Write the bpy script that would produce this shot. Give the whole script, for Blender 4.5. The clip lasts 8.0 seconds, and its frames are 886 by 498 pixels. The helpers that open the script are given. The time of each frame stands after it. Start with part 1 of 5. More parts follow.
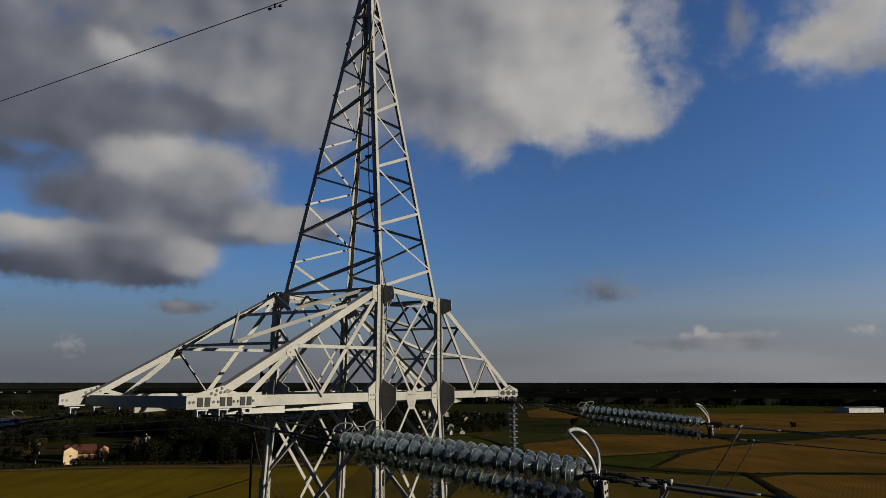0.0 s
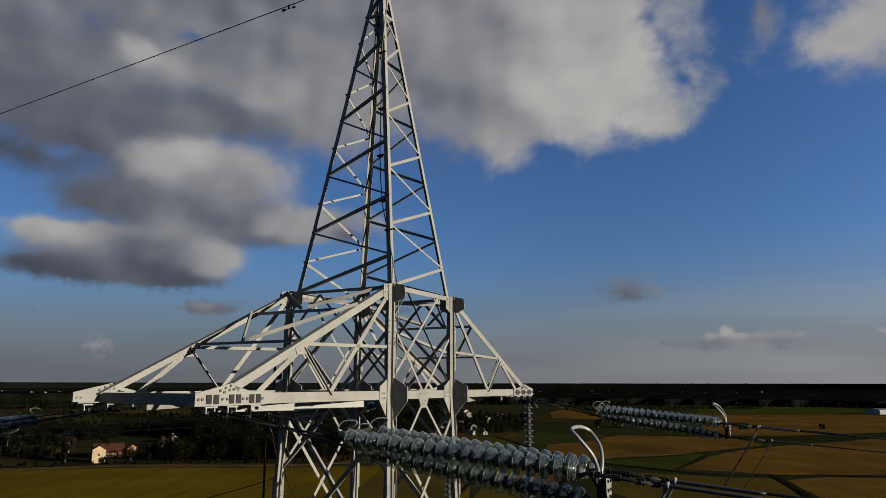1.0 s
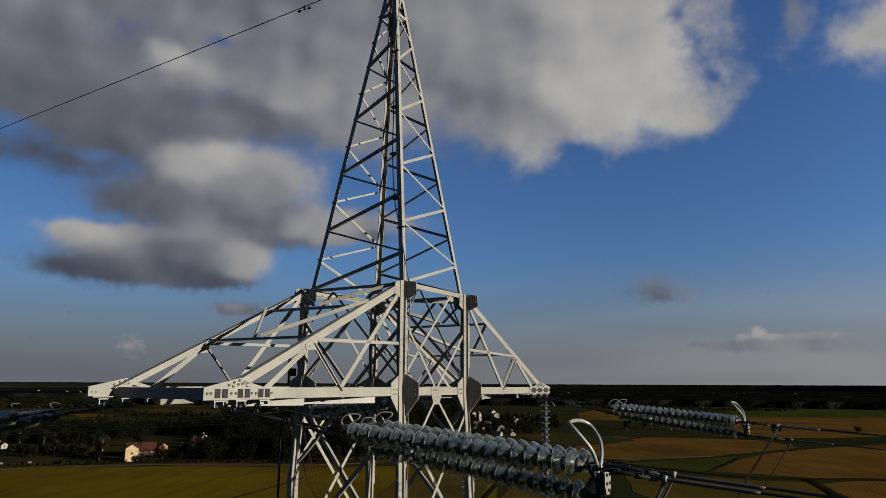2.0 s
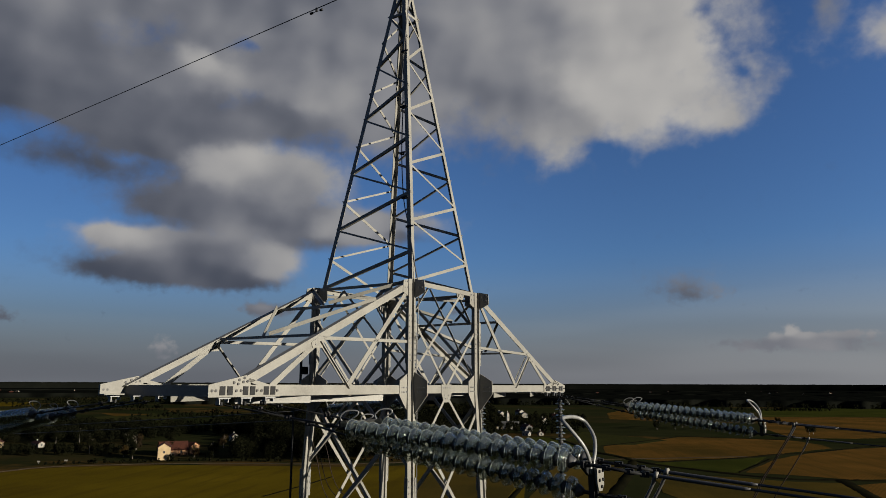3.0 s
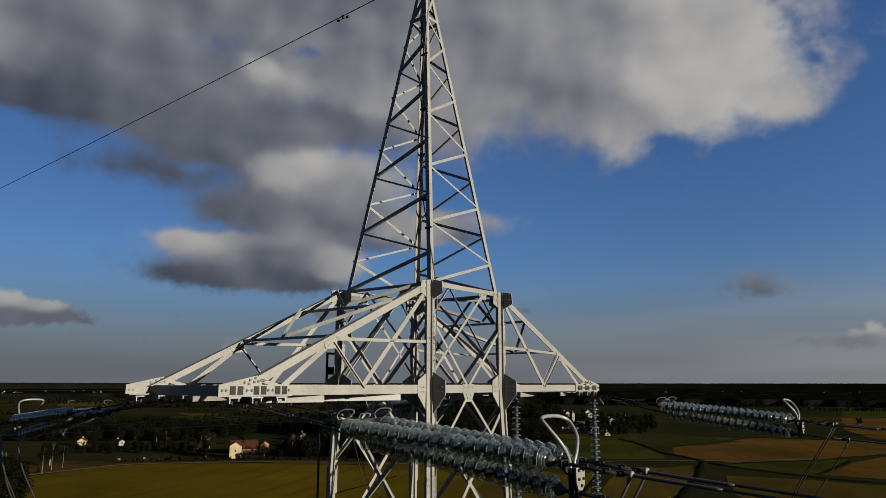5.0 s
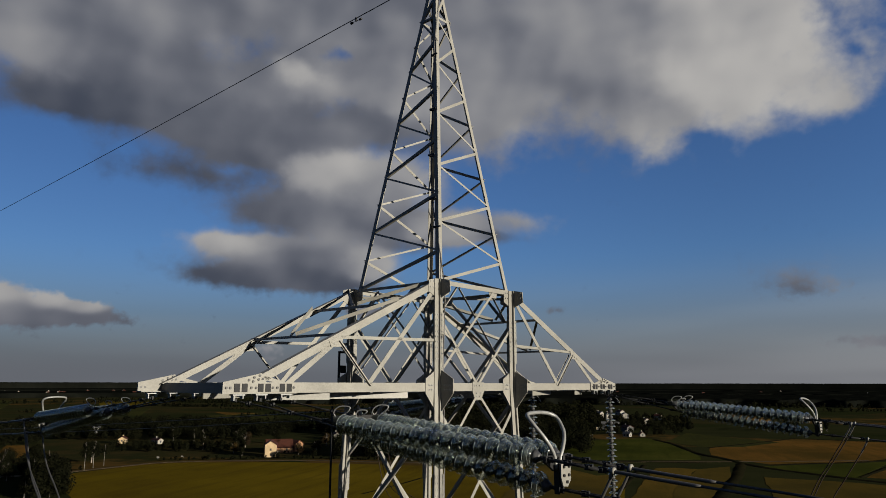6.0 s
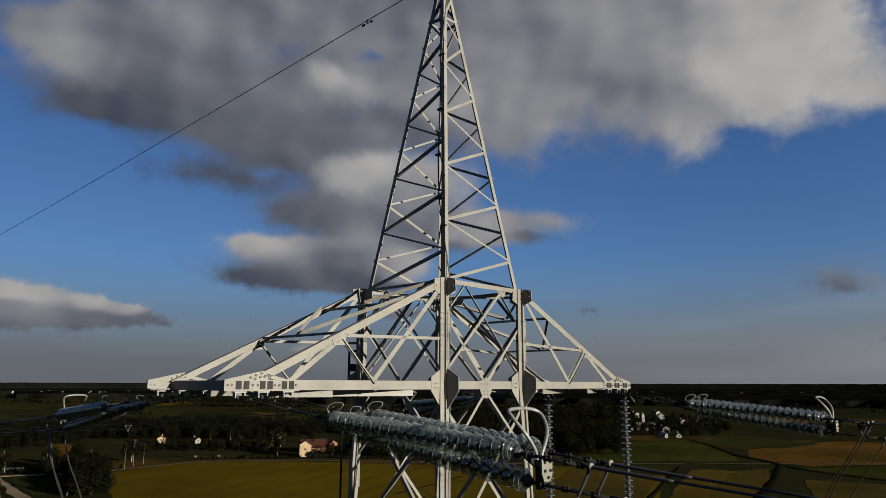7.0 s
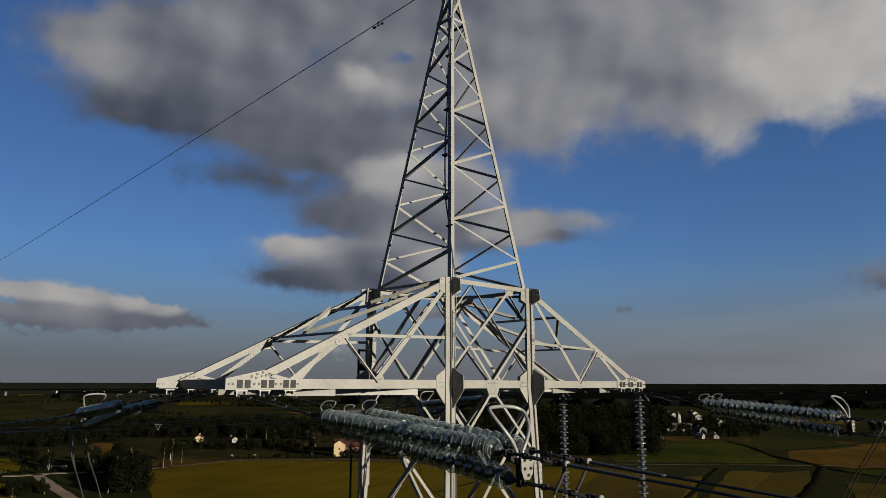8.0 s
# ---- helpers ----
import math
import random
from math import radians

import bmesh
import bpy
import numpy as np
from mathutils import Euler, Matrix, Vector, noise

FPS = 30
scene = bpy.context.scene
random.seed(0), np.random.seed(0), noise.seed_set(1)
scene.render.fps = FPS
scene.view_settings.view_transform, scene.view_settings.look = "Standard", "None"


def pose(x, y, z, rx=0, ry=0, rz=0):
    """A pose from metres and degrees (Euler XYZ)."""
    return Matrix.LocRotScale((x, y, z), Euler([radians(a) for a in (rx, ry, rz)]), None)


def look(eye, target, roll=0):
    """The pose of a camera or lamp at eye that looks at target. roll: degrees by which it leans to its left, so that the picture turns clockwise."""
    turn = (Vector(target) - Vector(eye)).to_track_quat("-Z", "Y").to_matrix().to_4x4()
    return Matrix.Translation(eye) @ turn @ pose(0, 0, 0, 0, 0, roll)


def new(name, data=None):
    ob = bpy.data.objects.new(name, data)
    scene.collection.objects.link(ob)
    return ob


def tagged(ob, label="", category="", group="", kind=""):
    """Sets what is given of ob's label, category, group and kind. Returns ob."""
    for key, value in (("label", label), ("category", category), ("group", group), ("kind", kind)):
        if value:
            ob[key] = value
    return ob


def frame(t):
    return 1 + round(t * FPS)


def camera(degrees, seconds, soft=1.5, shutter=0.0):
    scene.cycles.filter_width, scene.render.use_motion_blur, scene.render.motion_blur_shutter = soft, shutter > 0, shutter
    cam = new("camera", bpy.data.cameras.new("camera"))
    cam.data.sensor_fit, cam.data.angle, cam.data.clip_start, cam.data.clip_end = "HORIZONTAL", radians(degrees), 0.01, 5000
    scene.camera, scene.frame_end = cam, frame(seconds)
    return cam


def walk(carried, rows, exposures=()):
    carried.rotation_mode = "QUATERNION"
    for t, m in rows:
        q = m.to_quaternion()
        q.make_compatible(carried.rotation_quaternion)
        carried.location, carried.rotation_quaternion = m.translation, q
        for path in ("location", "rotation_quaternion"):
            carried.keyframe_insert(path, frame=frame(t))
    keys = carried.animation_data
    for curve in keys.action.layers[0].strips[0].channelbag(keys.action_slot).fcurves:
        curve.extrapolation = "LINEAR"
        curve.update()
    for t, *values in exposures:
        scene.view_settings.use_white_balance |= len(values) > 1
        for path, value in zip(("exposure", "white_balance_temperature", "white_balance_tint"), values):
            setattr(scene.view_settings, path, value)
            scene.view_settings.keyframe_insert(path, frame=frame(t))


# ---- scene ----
cam = camera(63.7, 8.0, soft=0.72)
PATH = [
    (0, (0.288, 0.031, 39.998), (0.25, 1.996, 40.369), -0.0),
    (0.5, (0.401, 0.027, 39.984), (0.338, 1.991, 40.355), 0.1),
    (1, (0.523, 0.052, 39.961), (0.422, 2.014, 40.333), 0.1),
    (1.5, (0.673, 0.055, 39.914), (0.534, 2.015, 40.288), 0.2),
    (3, (1.236, 0.053, 39.843), (0.985, 2.002, 40.216), 0.2),
    (3.5, (1.448, 0.07, 39.835), (1.159, 2.013, 40.209), 0.2),
    (4, (1.677, 0.072, 39.842), (1.344, 2.008, 40.214), 0.2),
    (4.5, (1.923, 0.083, 39.844), (1.545, 2.011, 40.216), 0.1),
    (6, (2.692, 0.136, 39.804), (2.182, 2.034, 40.176), 0.1),
    (6.5, (2.978, 0.167, 39.778), (2.424, 2.052, 40.15), 0.1),
    (7, (3.258, 0.218, 39.756), (2.661, 2.09, 40.129), 0.1),
    (7.5, (3.554, 0.272, 39.753), (2.912, 2.13, 40.125), 0.1),
    (8, (3.831, 0.343, 39.736), (3.148, 2.185, 40.109), 0.1),
]
walk(cam, [(t, look(eye, target, roll)) for t, eye, target, roll in PATH], exposures=[(0.0, 1.27), (8.0, 1.27)])

# ---- light ----
SUN_AZ, SUN_EL = 110.0, 10.0       # degrees clockwise from +y, degrees above the horizon
sun = new("sun", bpy.data.lights.new("sun", "SUN"))
sun.data.energy, sun.data.angle, sun.data.color = 5.0, radians(0.6), (1.0, 0.92, 0.78)
sun_way = Vector((math.sin(radians(SUN_AZ)) * math.cos(radians(SUN_EL)), math.cos(radians(SUN_AZ)) * math.cos(radians(SUN_EL)), math.sin(radians(SUN_EL))))
sun.matrix_world = look(sun_way * 100 + Vector((0, 0, 60)), (0, 0, 60))


class Nodes:
    """Short way to write node trees."""

    def __init__(self, tree):
        self.tree = tree

    def add(self, kind):
        return self.tree.nodes.new(kind)

    def put(self, value, socket):
        if hasattr(value, "is_output"):
            self.tree.links.new(value, socket)
        else:
            socket.default_value = value

    def math(self, op, a, b=0.0, c=0.0, clamp=False):
        n = self.add("ShaderNodeMath")
        n.operation, n.use_clamp = op, clamp
        for value, socket in zip((a, b, c), n.inputs):
            self.put(value, socket)
        return n.outputs[0]

    def mix(self, f, a, b):
        n = self.add("ShaderNodeMix")
        n.data_type = "RGBA"
        self.put(f, n.inputs["Factor"])
        self.put((*a, 1) if isinstance(a, tuple) else a, n.inputs[6])
        self.put((*b, 1) if isinstance(b, tuple) else b, n.inputs[7])
        return n.outputs[2]

    def step(self, x, lo, hi, a=0.0, b=1.0):
        n = self.add("ShaderNodeMapRange")
        n.interpolation_type = "SMOOTHSTEP"
        for value, socket in zip((x, lo, hi, a, b), n.inputs):
            self.put(value, socket)
        return n.outputs[0]

    def noise(self, vector, scale, detail=5.0, rough=0.55):
        n = self.add("ShaderNodeTexNoise")
        self.put(vector, n.inputs["Vector"])
        n.inputs["Scale"].default_value, n.inputs["Detail"].default_value, n.inputs["Roughness"].default_value = scale, detail, rough
        return n.outputs["Fac"], n.outputs["Color"]

    def combine(self, x, y, z):
        n = self.add("ShaderNodeCombineXYZ")
        for value, socket in zip((x, y, z), n.inputs):
            self.put(value, socket)
        return n.outputs[0]


CLOUDS = []


def bulge(az, el, wide, high, weight, lit):
    """One rounded part of a cloud: bearing, elevation, half width and half height in degrees, weight, sunlit share."""
    CLOUDS.append((az, el, wide, high, weight, lit))


# great cumulus
bulge(18.4, 24.4, 2.4, 2.0, 0.26, 0.7)
bulge(19.8, 22.2, 1.8, 0.9, 0.26, 0.65)
bulge(17.0, 27.4, 1.8, 1.8, 0.34, 0.75)
bulge(14.6, 19.8, 1.6, 0.9, 0.35, 0.75)
bulge(10.3, 18.5, 1.5, 0.8, 0.35, 0.7)
bulge(2.0, 17.7, 1.4, 0.8, 0.45, 0.75)
# gaps of clear sky in it and beside it
bulge(16.0, 25.8, 1.2, 1.4, -0.5, 0.7)
bulge(16.6, 23.2, 0.7, 0.9, -0.45, 0.7)
bulge(14.6, 28.0, 0.7, 0.8, -0.40, 0.7)
bulge(-23.8, 25.3, 1.5, 0.6, -0.9, 0.5)
bulge(-32.4, 16.8, 1.8, 0.6, -0.6, 0.3)
bulge(5.6, 18.2, 1.6, 0.8, -0.4, 0.7)
bulge(8.9, 27.9, 6.2, 3.7, 1, 0.80)
bulge(14.2, 21, 2.7, 1.9, 0.55, 0.9)
bulge(12.1, 24.8, 4, 2.9, 0.75, 0.92)
bulge(16.3, 23.9, 3, 2.9, 0.16, 0.95)
bulge(5.9, 23.5, 5.4, 3.3, 1, 0.88)
bulge(9.1, 20.5, 4.3, 1.9, 0.7, 0.88)
bulge(2.5, 19.3, 2.9, 1.6, 0.7, 0.7)
bulge(-0.8, 21.9, 4.9, 3.3, 0.9, 0.44)
bulge(-2.3, 27.5, 6.6, 4.6, 1, 0.5)
bulge(3.6, 29.9, 7.8, 3.3, 1, 0.66)
bulge(17.1, 22.2, 1.9, 1.1, 0.26, 0.75)
bulge(7.2, 33.2, 10.8, 2.9, 1, 0.45)
# grey bank joined to it
bulge(-11.4, 24.6, 5.5, 5, 1, 0.5)
bulge(-16.8, 22.9, 3.9, 2.2, 0.7, 0.72)
bulge(-19.6, 23.8, 4.4, 2.5, 0.6, 0.55)
bulge(-11.7, 20.7, 4.4, 2.3, 0.8, 0.5)
bulge(-15.7, 26.7, 7.6, 3.3, 1, 0.40)
bulge(-22.4, 27.1, 7.6, 3.3, 1, 0.38)
bulge(-26.8, 24.2, 1.8, 0.9, 0.8, 1)
bulge(-25.9, 23.7, 4, 1.5, 0.6, 0.6)
bulge(-30.1, 22.5, 3.9, 1.7, 0.7, 0.45)
bulge(-32.1, 19.8, 6.2, 2, 0.8, 0.3)
bulge(-25.2, 20.4, 6.8, 1.9, 0.8, 0.28)
bulge(-19.7, 19.8, 4.8, 1.6, 0.6, 0.33)
bulge(-22.9, 32.3, 17.1, 2.9, 1, 0.34)
bulge(-46.8, 23.5, 4.2, 2.5, 0.8, 0.5)
bulge(-42.8, 24.9, 6, 3.3, 1, 0.36)
bulge(-47.8, 25.6, 3, 1.7, 0.6, 0.45)
bulge(-45.3, 20.3, 4.3, 1.7, 0.8, 0.1)
bulge(-41.2, 20.1, 5.3, 1.6, 0.8, 0.18)
bulge(-37.4, 22.8, 6.4, 3.1, 1, 0.3)
bulge(-33.7, 19.9, 5.3, 1.6, 0.7, 0.28)
bulge(-15.7, 23, 2.2, 1.3, 0.6, 0.75)
# middle cumulus
bulge(-23.7, 16.5, 3.2, 1.7, 0.9, 0.8)
bulge(-18.2, 16.4, 2.7, 1.5, 0.8, 0.72)
bulge(-21.1, 15.2, 4.7, 1.9, 0.9, 0.5)
bulge(-26.3, 14.1, 5.1, 1.7, 0.9, 0.34)
bulge(-29.3, 13.5, 4, 1.4, 0.7, 0.22)
bulge(-21.4, 13.1, 5.1, 1.4, 0.8, 0.28)
bulge(-36.6, 15.9, 5.2, 1.2, 0.62, 0.06)
bulge(-32.2, 17.3, 4.7, 1.8, 0.7, 0.24)
bulge(-29, 18.6, 4.3, 1.8, 0.6, 0.34)
bulge(-24.8, 16.6, 2.4, 1.8, 0.8, 0.75)
# low cumulus
bulge(-32.2, 10.9, 3.2, 0.9, 0.9, 0.75)
bulge(-28.3, 10.8, 4.1, 0.9, 0.7, 0.55)
bulge(-26.7, 9.7, 6, 1.5, 1, 0.36)
bulge(-21.2, 9.7, 2.5, 1.4, 0.95, 0.8)
bulge(-28.8, 8.3, 6.4, 1.2, 0.9, 0.18)
bulge(-25.4, 7.9, 5, 0.7, 0.7, 0.14)
bulge(-32.4, 11.1, 2.2, 0.6, 0.7, 0.9)
bulge(-30.5, 8.7, 5, 0.7, 0.7, 0.12)
bulge(-14.5, 12.7, 2.8, 1.4, 0.9, 0.62)
bulge(-16.7, 12.7, 2.3, 1.2, 0.6, 0.64)
bulge(-17.5, 11.2, 4.1, 1, 0.5, 0.25)
bulge(-13.6, 12.5, 2.3, 1.1, 0.8, 0.6)
bulge(-8.8, 12.9, 2.7, 0.8, 0.85, 0.62)
bulge(-11.3, 11.7, 3.2, 0.5, 0.6, 0.35)
bulge(-23.2, 12.0, 4.0, 1.1, 0.55, 0.42)
# small clouds near the horizon
bulge(-47.0, 4.3, 7.0, 1.0, 0.5, 0.28)
bulge(-49.9, 6.2, 1.5, 0.6, 0.7, 0.78)
bulge(-47.0, 5.9, 1.5, 0.7, 0.8, 0.76)
bulge(-44.0, 5.7, 1.4, 0.6, 0.75, 0.86)
bulge(-41.9, 5.2, 1.3, 0.5, 0.7, 0.8)
bulge(-48.5, 5.0, 6.0, 0.7, 0.75, 0.45)
bulge(-44.0, 4.6, 5.5, 0.5, 0.7, 0.32)
bulge(-51.4, 6.4, 2.3, 0.6, 0.9, 0.76)
bulge(-48.6, 6.2, 2.3, 0.6, 0.7, 0.75)
bulge(-34.1, 28.1, 7.7, 2.9, 1, 0.42)
bulge(11.5, 7.7, 3.0, 1.3, 0.56, 0.36)
bulge(13, 6.9, 2.8, 0.8, 0.4, 0.32)
bulge(18.6, 4, 0.6, 0.5, 0.62, 0.75)
bulge(17.5, 3.6, 0.7, 0.4, 0.42, 0.7)
bulge(19.4, 2.8, 6.3, 0.7, 0.45, 0.5)
bulge(19.5, 3.5, 0.8, 0.3, 0.5, 0.65)
bulge(17.2, 3.1, 4.1, 0.5, 0.4, 0.45)
bulge(22.2, 3.6, 1.8, 0.3, 0.5, 0.6)
bulge(29.4, 3.7, 1.1, 0.4, 0.5, 0.7)
bulge(-28.4, 3.1, 1.1, 0.6, 0.46, 0.6)
bulge(-28.3, 2.1, 1.2, 0.7, 0.42, 0.45)
bulge(-20.9, 5.7, 3, 0.7, 0.62, 0.36)
bulge(-21.4, 5.9, 1.2, 0.4, 0.5, 0.7)
bulge(-6.1, 5.6, 1.1, 0.4, 0.55, 0.3)
# cloud at the edge
bulge(30.5, 24.7, 5, 2.4, 1, 0.85)
bulge(28.1, 23.7, 2.5, 1.4, 0.6, 0.75)
bulge(32.3, 21.6, 2.9, 1.2, 0.5, 0.6)
bulge(23.2, 26.7, 0.9, 1.7, 0.6, 0.5)
# unseen clouds added round the rest of the sky, to grey the skylight
for k in range(18):
    bulge(58 + 14 * k, (14, 34, 22, 52, 28, 66)[k % 6], 18 + 4 * (k % 3), 10 + 2 * (k % 2), 1.05, 0.34 + 0.12 * (k % 2))
bulge(20, 52, 24, 8, 0.8, 0.4)
bulge(-40, 50, 22, 9, 0.8, 0.35)
bulge(-10, 68, 40, 8, 0.8, 0.35)


def bulge_group():
    """Adds one bulge to the running sums of thickness, mass and sunlit mass."""
    tree = bpy.data.node_groups.new("cloud_bulge", "ShaderNodeTree")
    for key in ("az", "el", "thickness", "mass", "sunlit", "mid_az", "mid_el", "per_width", "per_height", "weight", "lit"):
        tree.interface.new_socket(key, in_out="INPUT", socket_type="NodeSocketFloat")
    for key in ("thickness", "mass", "sunlit"):
        tree.interface.new_socket(key, in_out="OUTPUT", socket_type="NodeSocketFloat")
    n = Nodes(tree)
    gi, go = n.add("NodeGroupInput").outputs, n.add("NodeGroupOutput").inputs
    dx = n.math("MULTIPLY", n.math("SUBTRACT", gi[0], gi[5]), gi[7])
    dy = n.math("MULTIPLY", n.math("SUBTRACT", gi[1], gi[6]), gi[8])
    r2 = n.math("MULTIPLY_ADD", dx, dx, n.math("MULTIPLY", dy, dy))
    g = n.math("MULTIPLY", n.math("EXPONENT", n.math("MULTIPLY", r2, -1.0)), gi[9])
    g2 = n.math("MULTIPLY", g, g)
    n.put(n.math("ADD", gi[2], g), go[0])
    n.put(n.math("ADD", gi[3], g2), go[1])
    n.put(n.math("MULTIPLY_ADD", g2, gi[10], gi[4]), go[2])
    return tree


def cloud_nodes(n, az, el):
    """Cloud thickness and sunlit share over azimuth and elevation (degrees)."""
    p = n.combine(az, n.math("MULTIPLY", el, 1.15), 0.0)
    _, warp = n.noise(p, 0.16, 5.0, 0.5)
    sep = n.add("ShaderNodeSeparateColor")
    n.put(warp, sep.inputs[0])
    calm = n.step(el, 2.0, 15.0, 0.16, 1.0)
    wa = n.math("MULTIPLY_ADD", n.math("SUBTRACT", sep.outputs[0], 0.5), n.math("MULTIPLY", calm, 5.5), az)
    we = n.math("MULTIPLY_ADD", n.math("SUBTRACT", sep.outputs[1], 0.5), n.math("MULTIPLY", calm, 3.5), el)
    total, mass, lit = 0.0, 0.0, 0.0
    tree = bulge_group()
    for a, e, sa, se, weight, share in CLOUDS:
        g = n.add("ShaderNodeGroup")
        g.node_tree = tree
        for value, socket in zip((wa, we, total, mass, lit, a, e, 1 / sa, 1 / se, weight, share), g.inputs):
            n.put(value, socket)
        total, mass, lit = g.outputs
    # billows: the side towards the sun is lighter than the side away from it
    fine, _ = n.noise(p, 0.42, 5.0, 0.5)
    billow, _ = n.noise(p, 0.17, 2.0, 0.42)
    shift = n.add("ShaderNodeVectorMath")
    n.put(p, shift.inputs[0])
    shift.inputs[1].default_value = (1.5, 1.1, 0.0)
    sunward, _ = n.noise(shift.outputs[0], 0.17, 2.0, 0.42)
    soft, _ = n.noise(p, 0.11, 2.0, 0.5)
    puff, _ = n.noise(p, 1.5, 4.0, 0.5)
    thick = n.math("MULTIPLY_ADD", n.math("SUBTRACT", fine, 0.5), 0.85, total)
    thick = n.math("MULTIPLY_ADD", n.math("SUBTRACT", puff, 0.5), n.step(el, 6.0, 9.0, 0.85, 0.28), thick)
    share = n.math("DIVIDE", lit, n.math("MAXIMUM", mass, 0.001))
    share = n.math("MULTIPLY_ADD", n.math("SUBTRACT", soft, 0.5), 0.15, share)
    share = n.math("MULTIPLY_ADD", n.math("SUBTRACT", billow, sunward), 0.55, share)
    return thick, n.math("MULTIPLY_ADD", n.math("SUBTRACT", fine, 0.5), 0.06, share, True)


world = bpy.data.worlds.new("sky")
scene.world = world
world.use_nodes = True
w = Nodes(world.node_tree)
world.node_tree.nodes.clear()
sky = w.add("ShaderNodeTexSky")
sky.sky_type, sky.sun_disc, sky.sun_elevation, sky.sun_rotation = "NISHITA", False, radians(SUN_EL), radians(SUN_AZ)
sky.altitude, sky.air_density, sky.dust_density, sky.ozone_density = 100, 1.0, 0.4, 3.0
way = w.add("ShaderNodeTexCoord").outputs["Generated"]
sep = w.add("ShaderNodeSeparateXYZ")
w.put(way, sep.inputs[0])
az = w.math("MULTIPLY", w.math("ARCTAN2", sep.outputs[0], sep.outputs[1]), 57.2958)
el = w.math("MULTIPLY", w.math("ARCSINE", sep.outputs[2]), 57.2958)
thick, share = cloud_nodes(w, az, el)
cover = w.step(thick, w.step(el, 4.0, 9.0, 0.22, 0.08), w.step(el, 4.0, 9.0, 0.66, 1.10))
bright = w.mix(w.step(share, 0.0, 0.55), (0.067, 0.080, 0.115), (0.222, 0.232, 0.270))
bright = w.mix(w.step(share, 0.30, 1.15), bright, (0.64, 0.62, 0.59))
blue = w.add("ShaderNodeMix")
blue.data_type, blue.blend_type = "RGBA", "MULTIPLY"
w.put(1.0, blue.inputs["Factor"])
w.put(sky.outputs[0], blue.inputs[6])
w.put((0.079, 0.100, 0.144, 1), blue.inputs[7])
haze = w.step(el, 0.5, w.step(az, -5.0, 40.0, 10.5, 12.5), 0.95, 0.0)
layers, _ = w.noise(w.combine(w.math("MULTIPLY", az, 0.05), w.math("MULTIPLY", el, 0.40), 3.0), 1.0, 1.5, 0.4)
sunny = w.step(az, -28.0, 62.0)
veil = w.mix(w.step(layers, 0.35, 0.62), w.mix(sunny, (0.156, 0.165, 0.194), (0.335, 0.338, 0.358)), w.mix(sunny, (0.178, 0.188, 0.219), (0.410, 0.414, 0.430)))
glow = w.add("ShaderNodeVectorMath")
glow.operation = "SCALE"
w.put(blue.outputs[2], glow.inputs[0])
w.put(w.math("MULTIPLY", w.step(az, 5.0, 60.0, 1.0, 1.6), w.step(az, -55.0, 0.0, 0.78, 1.0)), glow.inputs["Scale"])
clear = w.mix(haze, glow.outputs[0], veil)
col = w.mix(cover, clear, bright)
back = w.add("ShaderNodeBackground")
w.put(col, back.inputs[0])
back.inputs[1].default_value = 0.314
w.put(back.outputs[0], w.add("ShaderNodeOutputWorld").inputs[0])


# ---- materials ----
def material(name, colour, rough=0.6, metal=0.0, second=None, scale=3.0, grain=60.0, bump=0.0, spread=0.12, world_space=False, bump_scale=None):
    """A surface with two scales of variation; pieces and islands differ a little."""
    m = bpy.data.materials.new(name)
    m.use_nodes = True
    n = Nodes(m.node_tree)
    b = m.node_tree.nodes["Principled BSDF"]
    if world_space:
        p = n.add("ShaderNodeNewGeometry").outputs["Position"]
    else:
        p = n.add("ShaderNodeTexCoord").outputs["Object"]
    big, _ = n.noise(p, scale, 4.0)
    small, _ = n.noise(p, grain, 3.0)
    second = second or tuple(c * (1 - 2.2 * spread) for c in colour)
    f = n.step(n.math("MULTIPLY_ADD", small, 0.4, n.math("MULTIPLY", big, 0.6)), 0.36, 0.66)
    c = n.mix(f, colour, second)
    rnd = n.add("ShaderNodeObjectInfo").outputs["Random"]
    c = n.mix(n.math("MULTIPLY", rnd, spread), c, tuple(x * 0.55 for x in colour))
    n.put(c, b.inputs["Base Color"])
    n.put(n.math("MULTIPLY_ADD", small, 0.25, rough - 0.12), b.inputs["Roughness"])
    b.inputs["Metallic"].default_value = metal
    if bump:
        bn = n.add("ShaderNodeBump")
        bn.inputs["Strength"].default_value, bn.inputs["Distance"].default_value = 0.6, bump
        h, _ = n.noise(p, bump_scale or grain, 4.0)
        n.put(h, bn.inputs["Height"])
        n.put(bn.outputs[0], b.inputs["Normal"])
    return m


STEEL = material("painted_steel", (0.131, 0.125, 0.106), 0.6, 0.0, (0.093, 0.088, 0.074), 1.9, 34.0, 0.0003, 0.22)
ZINC = material("galvanized_steel", (0.17, 0.17, 0.165), 0.55, 0.35, (0.12, 0.12, 0.118), 6.0, 90.0)
DARK_IRON = material("dark_forged_iron", (0.013, 0.013, 0.013), 0.5, 0.0, (0.007, 0.007, 0.007), 8.0, 90.0)
DARK_IRON.node_tree.nodes["Principled BSDF"].inputs["Specular IOR Level"].default_value = 0.15
RING_STEEL = material("ring_steel", (0.15, 0.15, 0.142), 0.5, 0.3, (0.10, 0.10, 0.095), 10.0, 90.0)
CABLE = material("weathered_aluminium_cable", (0.030, 0.029, 0.028), 0.55, 0.2, (0.02, 0.0195, 0.019), 5.0, 80.0)
